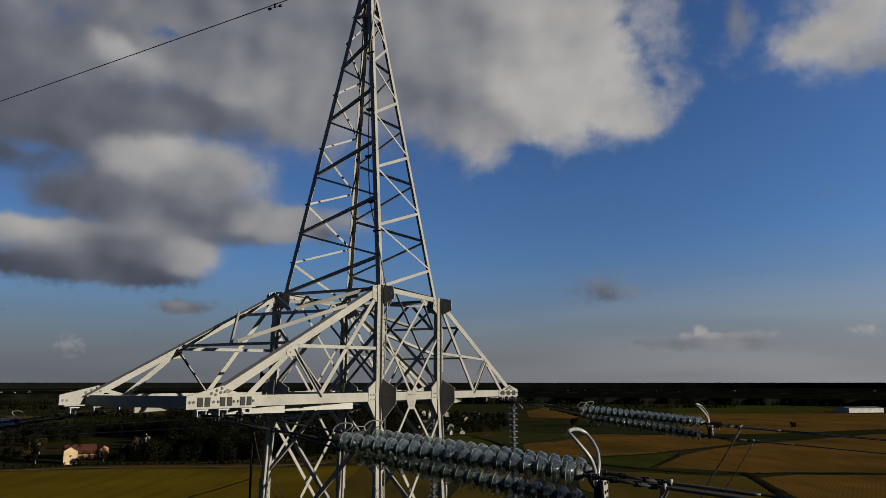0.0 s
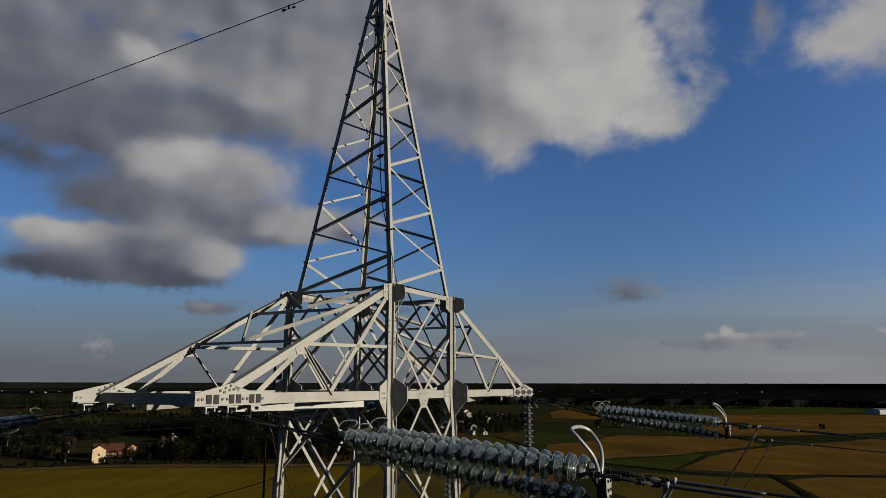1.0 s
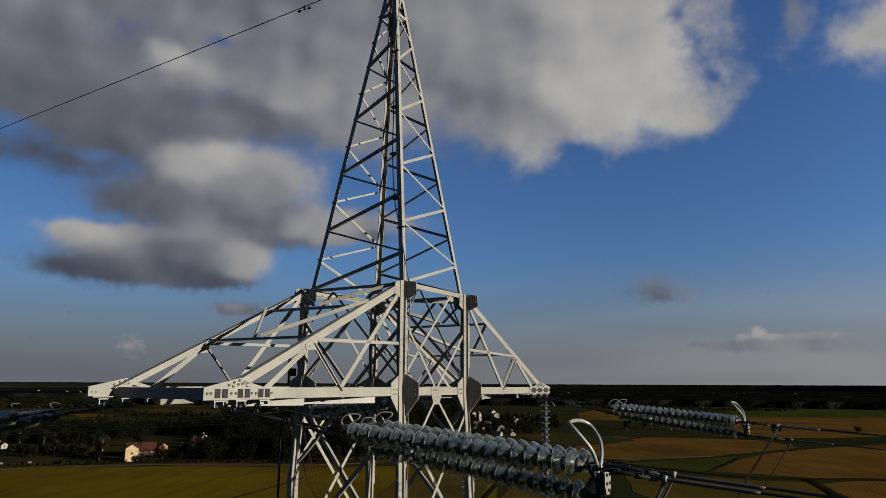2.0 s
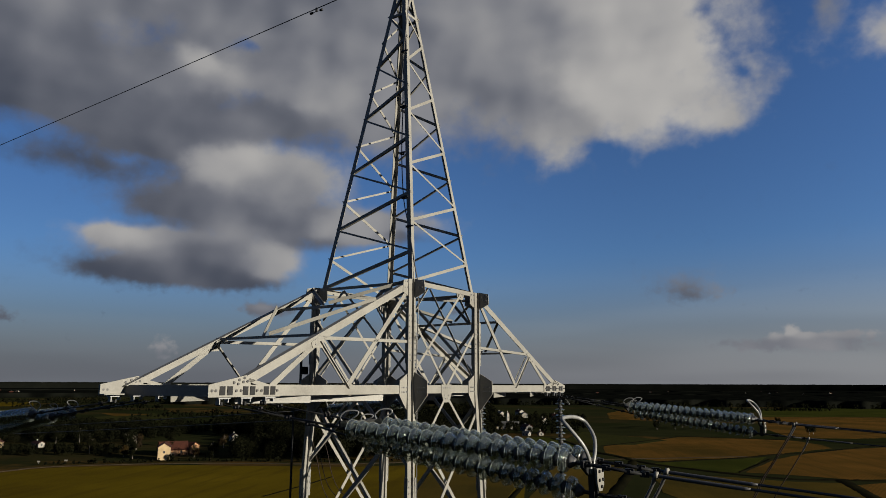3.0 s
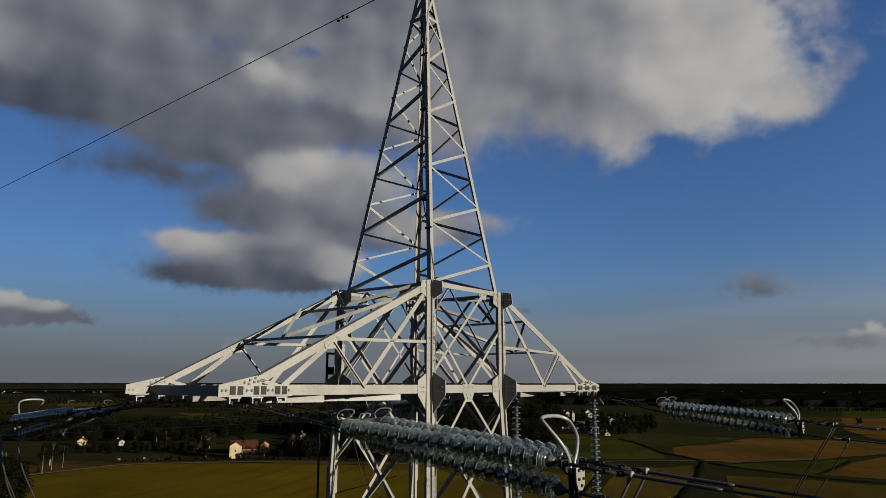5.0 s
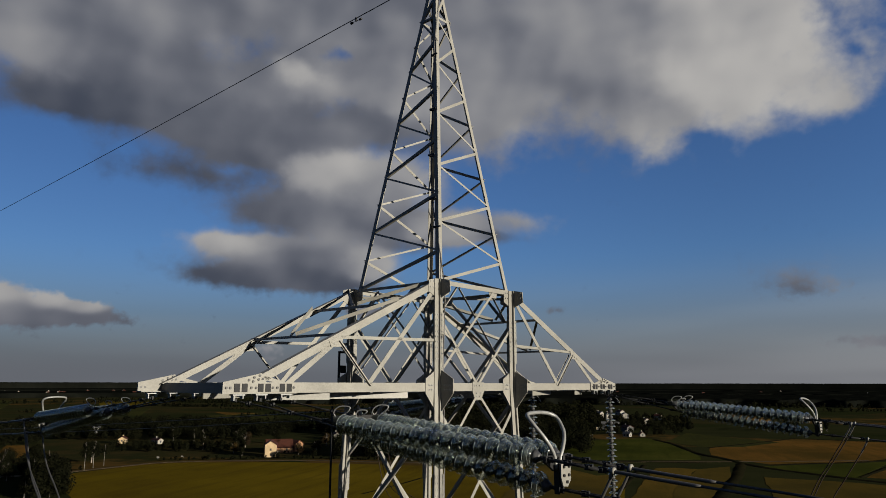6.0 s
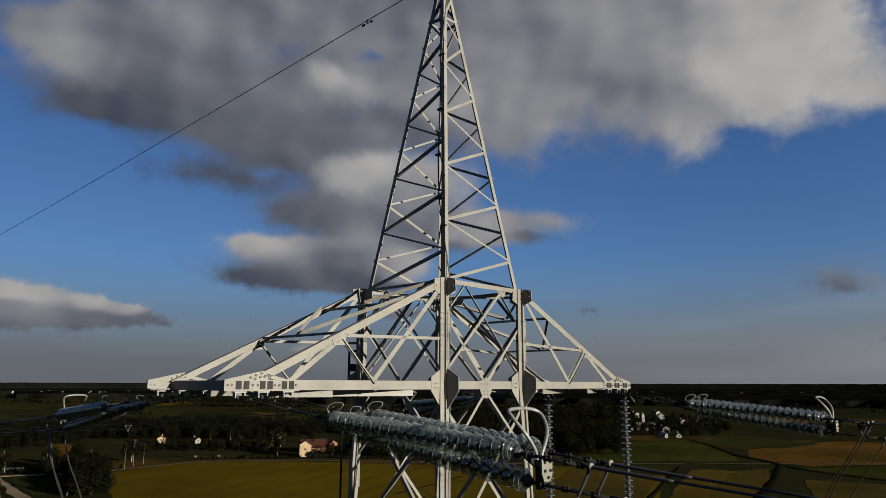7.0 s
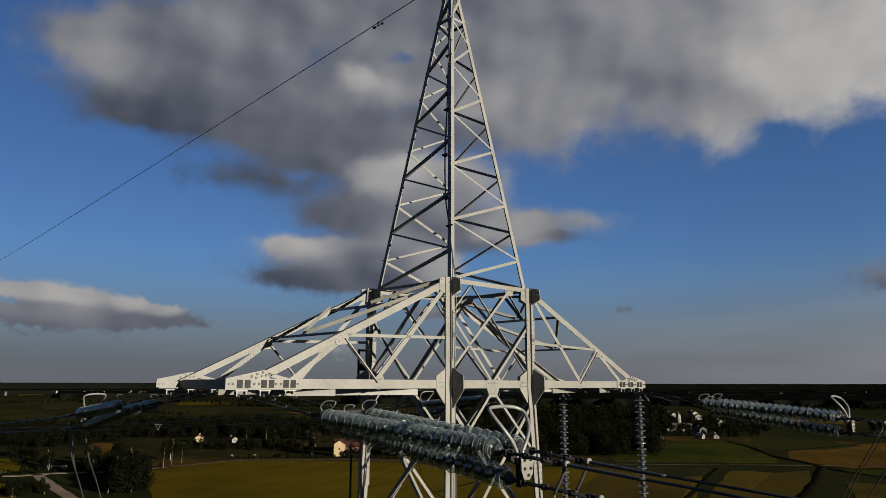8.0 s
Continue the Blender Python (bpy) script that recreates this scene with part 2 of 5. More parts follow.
ALU = material("aluminium", (0.036, 0.034, 0.032), 0.45, 0.0, (0.022, 0.021, 0.020), 5.0, 80.0)
BROWN_CABLE = material("dark_brown_cable", (0.020, 0.013, 0.010), 0.8, 0.0, (0.012, 0.009, 0.007), 5.0, 80.0)
BROWN_CABLE.node_tree.nodes["Principled BSDF"].inputs["Specular IOR Level"].default_value = 0.1
CEMENT = material("disc_cap_iron", (0.014, 0.014, 0.015), 0.6, 0.0, (0.008, 0.008, 0.008), 12.0, 90.0)


def shell_glass(name, tint):
    """Clear weathered glass: it refracts and shines, with a clear share for the thin parts of the shell."""
    m = bpy.data.materials.new(name)
    m.use_nodes = True
    n = Nodes(m.node_tree)
    b = m.node_tree.nodes["Principled BSDF"]
    p = n.add("ShaderNodeTexCoord").outputs["Object"]
    spots, _ = n.noise(p, 30.0, 4.0)
    n.put(n.step(spots, 0.3, 0.7, 0.0, 0.06), b.inputs["Roughness"])
    b.inputs["Base Color"].default_value, b.inputs["IOR"].default_value = (*tint, 1), 1.45
    b.inputs["Transmission Weight"].default_value = 0.97
    clear = n.add("ShaderNodeBsdfTransparent")
    clear.inputs[0].default_value = (0.70, 0.735, 0.71, 1)
    shine = n.add("ShaderNodeBsdfGlossy")
    n.put(n.step(spots, 0.3, 0.7, 0.03, 0.10), shine.inputs["Roughness"])
    shine.inputs[0].default_value = (0.80, 0.78, 0.69, 1)
    facing = n.add("ShaderNodeLayerWeight")
    facing.inputs[0].default_value = 0.5
    gloss = n.math("MULTIPLY_ADD", n.math("POWER", facing.outputs["Facing"], 2.4), 0.70, 0.10)
    thin = n.add("ShaderNodeMixShader")
    n.put(gloss, thin.inputs[0])
    n.put(clear.outputs[0], thin.inputs[1])
    n.put(shine.outputs[0], thin.inputs[2])
    # a small diffuse share puts the milky, sunlit sheen into the glass
    pale_sheen = n.add("ShaderNodeBsdfDiffuse")
    pale_sheen.inputs[0].default_value = (0.30, 0.31, 0.30, 1)
    with_sheen = n.add("ShaderNodeMixShader")
    n.put(n.step(spots, 0.40, 0.75, 0.012, 0.04), with_sheen.inputs[0])
    n.put(thin.outputs[0], with_sheen.inputs[1])
    n.put(pale_sheen.outputs[0], with_sheen.inputs[2])
    both = n.add("ShaderNodeMixShader")
    both.inputs[0].default_value = 0.96
    n.put(b.outputs[0], both.inputs[1])
    n.put(with_sheen.outputs[0], both.inputs[2])
    n.put(both.outputs[0], m.node_tree.nodes["Material Output"].inputs[0])
    return m


GLASS = shell_glass("toughened_glass", (0.34, 0.36, 0.325))

# ---- mesh helpers ----


def mesh_of(name, verts, faces, smooth=False):
    me = bpy.data.meshes.new(name)
    me.from_pydata([tuple(v) for v in verts], [], faces)
    me.update()
    if smooth:
        me.shade_smooth()
    return me


def part_mesh(name, me, mat, parent, label="", m=None):
    if mat and not me.materials:
        me.materials.append(mat)
    ob = new(name, me)
    ob.parent = parent
    if m is not None:
        ob.matrix_basis = m
    return tagged(ob, label)


def thing(name, m, label, category, group="", kind=""):
    ob = new(name)
    ob.empty_display_size = 0.2
    ob.matrix_basis = m
    return tagged(ob, label, category, group, kind)


def sweep(profile, p, q, a, b):
    """A prism with the 2D profile along p to q; a and b are the profile's axes."""
    n = len(profile)
    verts = [Vector(e) + a * x + b * y for e in (p, q) for x, y in profile]
    faces = [(i, (i + 1) % n, n + (i + 1) % n, n + i) for i in range(n)] + [tuple(range(n))[::-1], tuple(range(n, 2 * n))]
    return verts, faces


def angle_bar(p, q, size, normal, side=(1, 0, 0), out=False):
    """An L-shaped steel angle: one flange lies in the face with the given outward normal; the other stands on the edge towards side, inwards or out."""
    p, q, nrm = Vector(p), Vector(q), Vector(normal)
    d = (q - p).normalized()
    a = d.cross(nrm).normalized()
    if a.dot(Vector(side)) > 0:
        a = -a
    b = (nrm - d * nrm.dot(d)).normalized() * (1 if out else -1)
    t = size * 0.11
    prof = [(-size / 2, 0), (size / 2, 0), (size / 2, t), (-size / 2 + t, t), (-size / 2 + t, size * 0.9), (-size / 2, size * 0.9)]
    return mesh_of("angle", *sweep(prof, p, q, a, b))


def tube(points, radius, sides=8, closed=False):
    """A round bar through the points, as verts and faces."""
    pts = [Vector(p) for p in points]
    n, verts, faces = len(pts), [], []
    up = None
    for i, p in enumerate(pts):
        if closed:
            d = (pts[(i + 1) % n] - pts[i - 1]).normalized()
        else:
            d = (pts[min(i + 1, n - 1)] - pts[max(i - 1, 0)]).normalized()
        if up is None:
            up = d.orthogonal().normalized()
        a = (up - d * up.dot(d)).normalized()
        up = a
        b = d.cross(a)
        r = radius[i] if isinstance(radius, (list, tuple)) else radius
        verts += [p + (a * math.cos(k * math.tau / sides) + b * math.sin(k * math.tau / sides)) * r for k in range(sides)]
    for i in range(n if closed else n - 1):
        j = (i + 1) % n
        faces += [(i * sides + k, i * sides + (k + 1) % sides, j * sides + (k + 1) % sides, j * sides + k) for k in range(sides)]
    if not closed:
        faces += [tuple(range(sides))[::-1], tuple(range((n - 1) * sides, n * sides))]
    return verts, faces


def tube_mesh(points, radius, sides=8, closed=False):
    return mesh_of("bar", *tube(points, radius, sides, closed), smooth=True)


def join(pieces):
    verts, faces = [], []
    for v, f in pieces:
        k = len(verts)
        verts += list(v)
        faces += [tuple(i + k for i in g) for g in f]
    return verts, faces


def box(x0, x1, y0, y1, z0, z1):
    v = [(x, y, z) for z in (z0, z1) for y in (y0, y1) for x in (x0, x1)]
    return v, [(0, 2, 3, 1), (4, 5, 7, 6), (0, 1, 5, 4), (2, 6, 7, 3), (0, 4, 6, 2), (1, 3, 7, 5)]


def plate(outline, origin, a, b, thick):
    """A flat plate: its outline in the axes a and b from the origin."""
    a, b = Vector(a), Vector(b)
    c = a.cross(b).normalized() * (thick / 2)
    o = Vector(origin)
    n = len(outline)
    verts = [o + a * x + b * y + s * c for s in (-1, 1) for x, y in outline]
    return verts, [(i, (i + 1) % n, n + (i + 1) % n, n + i) for i in range(n)] + [tuple(range(n))[::-1], tuple(range(n, 2 * n))]


def bolts(places, origin, a, b, r=0.017, high=0.022):
    """Hexagonal bolt heads on both sides of a plate."""
    a, b, o = Vector(a), Vector(b), Vector(origin)
    c = a.cross(b).normalized()
    pieces = []
    for x, y in places:
        m = o + a * x + b * y
        v = [m + (a * math.cos(k * math.tau / 6) + b * math.sin(k * math.tau / 6)) * r + c * s * high for s in (-1, 1) for k in range(6)]
        pieces.append((v, [(k, (k + 1) % 6, 6 + (k + 1) % 6, 6 + k) for k in range(6)] + [tuple(range(6))[::-1], tuple(range(6, 12))]))
    return mesh_of("bolts", *join(pieces))


def bolt_rows(parent, me, mat=None):
    """Small bolt heads on a plate."""
    return tagged(part_mesh("bolts", me, mat or ZINC, parent), kind="stuff")


# ---- the lattice tower ----
# Own frame: u along the crossarms, v along the line, z up from the ground.
TOWER = Matrix.Translation((-1.899, 16.313, 0)) @ Matrix.Rotation(radians(64.46), 4, "Z")
H, CHORD, ARM = 1.33, 39.74, 6.38
tower = thing("lattice_tower", TOWER, "tall pale grey steel lattice pylon standing on farmland", "pylon")


def peak_half(z):
    return 1.252 - 0.1455 * (z - 42.0)


def body_half(z):
    return H + max(0.0, CHORD - z) * 0.036


def member(name, p, q, size, normal, side=None, out=False):
    if side is None:
        side = (1, 0, 0) if abs(normal[1]) > 0.5 else (0, -1, 0)
        out = out or normal[0] > 0.5 or normal[1] > 0.5
    return part_mesh(name, angle_bar(p, q, size, normal, side, out), STEEL, tower)


# legs: cruciform pairs of angles from the ground to the crossarm's top
CROSS = [(0.012, 0.012), (0.15, 0.012), (0.15, 0.028), (0.028, 0.028), (0.028, 0.15), (0.012, 0.15)]


def cruciform(p, q):
    pieces = []
    for s in (1, -1):
        a, b = Vector((s, 0, 0)), Vector((0, s, 0))
        short = [(x, min(y, 0.075)) for x, y in CROSS]
        pieces.append(sweep(short if s < 0 else CROSS, p, q, a, b))
    return join(pieces)


for su, sv in ((-1, -1), (1, -1), (-1, 1), (1, 1)):
    levels = [0.0, 9.0, 18.0, 26.0, 32.0, 36.0, CHORD, 41.98]
    for z0, z1 in zip(levels, levels[1:]):
        p, q = (su * body_half(z0), sv * body_half(z0), z0), (su * body_half(z1), sv * body_half(z1), z1)
        part_mesh("leg", mesh_of("leg", *cruciform(p, q)), STEEL, tower)
    # splice plates with rows of bolts
    for z in (37.75, 41.0, 40.55):
        h = body_half(z)
        for a in ((1, 0, 0), (0, 1, 0)):
            o = Vector((su * h, sv * h, z))
            sides = (-0.085, 0.085) if a[0] else (0.085,)
            sp = part_mesh("splice_plate", mesh_of("plate", *join([plate([(x - 0.055, -0.28), (x + 0.055, -0.28), (x + 0.055, 0.28), (x - 0.055, 0.28)], o, a, (0, 0, 1), 0.05) for x in sides])), STEEL, tower)
            bolt_rows(sp, bolts([(x + dx, y) for x in sides for dx in (-0.03, 0.03) for y in (-0.23, -0.12, 0.0, 0.12, 0.23)], o, a, (0, 0, 1), 0.014, 0.04))

# hexagonal gusset plates where the bottom chords meet the legs, and the top ones
HEX = [(-0.40, 0.17), (-0.10, 0.34), (0.10, 0.34), (0.40, 0.17), (0.40, -0.12), (0.10, -0.48), (-0.10, -0.48), (-0.40, -0.12)]
TOPHEX = [(-0.31, 0.02), (-0.06, 0.07), (0.06, 0.07), (0.31, 0.02), (0.33, -0.22), (0.06, -0.34), (-0.06, -0.34), (-0.33, -0.22)]
ROWS_OF_BOLTS = [(s * x, y) for s in (-1, 1) for x in (0.17, 0.22, 0.27, 0.32) for y in (0.04, -0.05)] + [(x, y) for x in (-0.06, 0.06) for y in (0.28, 0.20, -0.22, -0.30, -0.38)]
for su in (-1, 1):
    for sv in (-1, 1):
        for a in ((1, 0, 0), (0, 1, 0)):
            o = Vector((su * H, sv * H, CHORD))
            g = part_mesh("gusset_plate", mesh_of("plate", *plate(HEX, o, a, (0, 0, 1), 0.02)), STEEL, tower)
            bolt_rows(g, bolts(ROWS_OF_BOLTS, o, a, (0, 0, 1)))
            o = Vector((su * H, sv * H, 41.92))
            g = part_mesh("gusset_plate", mesh_of("plate", *plate(TOPHEX, o, a, (0, 0, 1), 0.02)), STEEL, tower)
            bolt_rows(g, bolts([(x, y) for x in (-0.26, -0.18, 0.18, 0.26) for y in (0.0, -0.12)], o, a, (0, 0, 1)))

FACES = [  # the four faces: a point at the running fraction s (-1..1), and the outward normal
    (lambda s, h, z: (s * h, -h, z), (0, -1, 0)),
    (lambda s, h, z: (-s * h, h, z), (0, 1, 0)),
    (lambda s, h, z: (-h, -s * h, z), (-1, 0, 0)),
    (lambda s, h, z: (h, s * h, z), (1, 0, 0)),
]

for at, nrm in FACES:
    # crossarm storey
    member("chord", at(-1, H, CHORD), at(1, H, CHORD), 0.17, nrm, (0, 0, -1))
    member("chord", at(-1, H, 41.93), at(1, H, 41.93), 0.10 if nrm[1] else 0.065, nrm, (0, 0, 1))
    member("brace", at(0.46, H, 41.88), at(-0.97, H, 40.02), 0.06, nrm)
    # its counterpart lies behind, turned so that its standing flange shows
    member("brace", at(-0.46, H - 0.07, 41.88), at(0.97, H - 0.07, 39.98), 0.05, nrm, (-1, 0, 0) if nrm[1] else (0, 1, 0), nrm[1] < 0)
    member("brace", at(0.02, H, 39.80), at(0.97, H, 41.10), 0.06, nrm)
    member("brace", at(-0.02, H, 39.80), at(-0.97, H, 41.20), 0.06, nrm)
    for s in (-1, 1):
        member("knee_brace", at(s * 0.50, H - 0.10, 41.88), at(s * 0.97, H - 0.10, 41.25), 0.055, nrm, (-1, 0, 0) if nrm[1] else (0, 1, 0), nrm[1] < 0)
    o = Vector(at(0.48, H - 0.03, 41.86))
    knee = part_mesh("gusset_plate", mesh_of("plate", *plate([(-0.16, 0.05), (0.16, 0.05), (0.12, -0.10), (-0.12, -0.10)], o, Vector(at(1, 1, 0)) - Vector(at(0, 1, 0)), (0, 0, 1), 0.014)), STEEL, tower)
    bolt_rows(knee, bolts([(-0.08, 0.0), (0.08, 0.0), (0.0, -0.05)], o, Vector(at(1, 1, 0)) - Vector(at(0, 1, 0)), (0, 0, 1), 0.014))
    # mid plate and the storeys below
    o = Vector(at(0, H, CHORD))
    a = Vector(at(1, 1, 0)) - Vector(at(0, 1, 0))
    g = part_mesh("gusset_plate", mesh_of("plate", *plate([(-0.20, 0.10), (0.20, 0.10), (0.20, -0.10), (0.11, -0.28), (-0.11, -0.28), (-0.20, -0.10)], o, a, (0, 0, 1), 0.016)), STEEL, tower)
    bolt_rows(g, bolts([(x, 0.03) for x in (-0.14, -0.05, 0.05, 0.14)] + [(-0.05, -0.2), (0.05, -0.2), (-0.07, -0.13), (0.07, -0.13)], o, a, (0, 0, 1)))
    for s in (-1, 1):
        member("brace", at(0.06 * s, body_half(39.52), 39.52), at(0.97 * s, body_half(38.2), 38.2), 0.062, nrm)
    z = 39.3
    while z > 1.0:
        drop = 3.05 if z > 28 else 4.6
        z2 = max(z - drop, 0.3)
        for s in (-1, 1):
            e = 0.0 if s > 0 else 0.1
            member("brace", at(s, body_half(z) - e, z), at(-s, body_half(z2) - e, z2), 0.078, nrm)
        if z2 < 34:
            member("strut", at(-1, body_half(z2), z2), at(1, body_half(z2), z2), 0.08, nrm)
        z = z2 - 0.1

# horizontal bracing inside the body
for z in (CHORD, 41.9):
    member("plan_brace", (-H, -H, z), (H, H, z), 0.07, (0, 0, 1))
    member("plan_brace", (H, -H, z - 0.08), (-H, H, z - 0.08), 0.07, (0, 0, 1))
# peak: four tapering legs with zigzag lacing
STEP, PX, FOOT = 0.6875, 0.015, 41.97
for su, sv in ((-1, -1), (1, -1), (-1, 1), (1, 1)):
    p, q = (su * peak_half(41.9) + PX, sv * peak_half(41.9) - PX, 41.9), (su * peak_half(50.1) + PX, sv * peak_half(50.1) - PX, 50.1)
    size, t = 0.105, 0.012
    prof = [(0, 0), (size, 0), (size, t), (t, t), (t, size), (0, size)]
    part_mesh("peak_leg", mesh_of("leg", *sweep(prof, p, q, Vector((-su, 0, 0)), Vector((0, -sv, 0)))), STEEL, tower)
ODD = [(1, (-1, -1), (1, -1), (0, -1, 0)), (0, (-1, -1), (-1, 1), (-1, 0, 0)), (1, (1, 1), (-1, 1), (0, 1, 0)), (0, (1, 1), (1, -1), (1, 0, 0))]
for first, a, b, nrm in ODD:
    # first: at even steps the lacing touches leg a (1) or leg b (0)
    for k in range(12):
        z0, z1 = FOOT + k * STEP, FOOT + (k + 1) * STEP
        even = k % 2 == 0
        p, q = (a, b) if even == bool(first) else (b, a)
        h0, h1 = peak_half(z0), peak_half(z1)
        member("lacing", (p[0] * h0 + PX, p[1] * h0 - PX, z0), (q[0] * h1 + PX, q[1] * h1 - PX, z1), 0.066 if even else 0.043, nrm)
    for z in (48.85,):
        h = peak_half(z)
        member("strut", (a[0] * h + PX, a[1] * h - PX, z), (b[0] * h + PX, b[1] * h - PX, z), 0.06, nrm)
part_mesh("peak_cap", mesh_of("cap", *join([box(-0.12, 0.12, -0.12, 0.12, 50.08, 50.12), plate([(-0.09, 0), (0.09, 0), (0.05, 0.2), (-0.05, 0.2)], (0, 0, 50.1), (0, 1, 0), (0, 0, 1), 0.02)])), STEEL, tower)

# crossarms


def chord_z(u):
    """The middle of the sloping top chord."""
    return 41.78 - 0.469 * (u - 1.61)


for s in (-1, 1):
    def at(u, v, z):
        return (s * u, v, z)
    for sv in (-1, 1):
        nrm = (0, sv, 0)
        v = sv * H
        member("chord", at(H, v, CHORD), at(ARM, v, CHORD), 0.17, nrm, (0, 0, -1))
        member("chord", at(1.40, v, chord_z(1.40)), at(5.95, v, chord_z(5.95)), 0.135, nrm, (0, 0, 1))
        member("strut", at(H, v, 40.70), at(4.00, v, 40.63), 0.06, nrm, (0, 0, -1))
        member("brace", at(4.05, v, 40.58), at(3.26, v, 39.78), 0.05, nrm, (s, 0, 0), sv < 0)
        if sv < 0:
            member("brace", at(4.02, v + 0.07, 40.56), at(3.22, v + 0.07, 39.78), 0.04, nrm)
        member("brace", at(4.10, v, 40.56), at(5.18, v, 39.78), 0.095, nrm)
        member("brace", at(3.30, v, 39.80), at(1.50, v, 41.72), 0.095, nrm)
        member("brace", at(5.62, v, 39.90), at(5.18, v, 39.80), 0.06, nrm)
        # pointed plate at the tip with bolts
        o = Vector(at(ARM, v + sv * 0.008, CHORD))
        out = [(0.0, -0.095), (0.0, 0.085), (-0.70, 0.23), (-0.80, 0.085), (-1.42, 0.085), (-1.42, -0.095)]
        g = part_mesh("tip_plate", mesh_of("plate", *plate([(x * s, y) for x, y in out], o, (1, 0, 0), (0, 0, 1), 0.026)), STEEL, tower, "pale grey pointed steel plate with bolts and dark slots")
        pl = [(-0.06, 0.0), (-0.13, 0.0), (-0.51, 0.0), (-0.60, 0.0), (-0.92, 0.0), (-1.01, 0.0), (-1.34, 0.0)] + [(-0.46, 0.12), (-0.54, 0.10), (-0.56, 0.16), (-0.64, 0.13), (-0.66, 0.19), (-0.72, 0.14)]
        bolt_rows(g, bolts([(x * s, y) for x, y in pl], o, (1, 0, 0), (0, 0, 1), 0.022, 0.030), ALU)
        # slots: dark plates laid on the face in place of the shaded openings
        for x in (-0.25, -0.39, -0.69, -0.83, -1.11, -1.25):
            part_mesh("slot_plate", mesh_of("slot", *plate([(x * s - 0.05, -0.065), (x * s + 0.05, -0.065), (x * s + 0.05, 0.065), (x * s - 0.05, 0.065)], o + Vector((0, sv * 0.018, 0)), (1, 0, 0), (0, 0, 1), 0.012)), DARK_IRON, g, "dark square plate standing in for a slot's opening")
        # hangers below the tip
        for x in (5.20, 5.68, 6.10):
            hg = join([box(s * x - 0.11, s * x + 0.11, v - 0.05, v + 0.05, CHORD - 0.120, CHORD - 0.100), box(s * x - 0.09, s * x - 0.072, v - 0.04, v + 0.04, CHORD - 0.20, CHORD - 0.118), box(s * x + 0.072, s * x + 0.09, v - 0.04, v + 0.04, CHORD - 0.17, CHORD - 0.118)])
            part_mesh("hanger", mesh_of("hanger", *hg), ZINC, tower)
        # arch plate
        o = Vector(at(4.12, v + sv * 0.006, 40.56))
        g = part_mesh("gusset_plate", mesh_of("plate", *plate([(-0.16 * s, 0.08), (0.0, 0.06), (0.16 * s, -0.02), (0.12 * s, -0.12), (-0.12 * s, -0.10)], o, (1, 0, 0), (0, 0, 1), 0.012)), STEEL, tower)
        bolt_rows(g, bolts([(-0.08 * s, 0.0), (0.05 * s, -0.05)], o, (1, 0, 0), (0, 0, 1), 0.014))
    # top plane
    member("strut", at(4.08, -H, 40.68), at(4.08, H, 40.68), 0.05, (-1, 0, 0), (0, 0, 1))
    member("strut", at(2.50, -H, 41.38), at(2.50, H, 41.38), 0.06, (-1, 0, 0), (0, 0, 1))
    for sv in (-1, 1):
        member("plan_brace", at(4.04, 0.06 * sv, 40.74), at(2.52, sv * H, 41.46), 0.07, (0, -1, 0), (0, 0, -1))
        member("plan_brace", at(2.46, 0.06 * sv, 41.46), at(1.45, sv * H, 41.95), 0.07, (0, -1, 0), (0, 0, -1))
        # bottom plane
        member("plan_brace", at(3.26, 0.05 * sv, CHORD - 0.08), at(1.45, sv * H, CHORD - 0.08), 0.085, (0, -1, 0), (0, 0, -1))
        member("plan_brace", at(3.26, 0.05 * sv, CHORD - 0.08), at(5.15, sv * H, CHORD - 0.08), 0.085, (0, -1, 0), (0, 0, -1))
        for p, e in (((2.20, 1.29), (4.20, 0.55)), ((4.20, 1.29), (5.40, 0.80))):
            o, e = Vector(at(p[0], sv * p[1], 39.595)), Vector(at(e[0], sv * e[1], 39.595))
            part_mesh("bottom_plate", mesh_of("plate", *plate([(0, -0.065), ((e - o).length, -0.065), ((e - o).length, 0.05), (0, 0.05)], o, (e - o).normalized(), (0, 0, 1), 0.014)), STEEL, tower)
    member("strut", at(3.26, -H, CHORD - 0.06), at(3.26, H, CHORD - 0.06), 0.08, (-1, 0, 0), (0, 0, -1))
    member("strut", at(5.15, -H, CHORD - 0.06), at(5.15, H, CHORD - 0.06), 0.08, (-1, 0, 0), (0, 0, -1))
    tb = join([plate([(-H, -0.095), (H, -0.095), (H, 0.075), (-H, 0.075)], at(ARM - 0.45, 0, CHORD), (0, 1, 0), (0, 0, 1), 0.014)] + [plate([(-H, -0.09), (H, -0.09), (H, 0.0), (-H, 0.0)], at(ARM - 0.45, 0, CHORD + z), (0, 1, 0), (s, 0, 0), 0.014) for z in (-0.09, 0.07)])
    part_mesh("tip_beam", mesh_of("beam", *tb), STEEL, tower, "pale grey steel channel across the arm's tip")

# climbing rail and its bracket beside a leg
rail = part_mesh("climbing_rail", mesh_of("rail", *join([box(-1.637, -1.603, 1.593, 1.627, 2.0, 39.3)] + [box(-1.64, -1.35, 1.60, 1.62, z, z + 0.03) for z in range(4, 39, 3)])), DARK_IRON, tower, "dark vertical climbing rail")
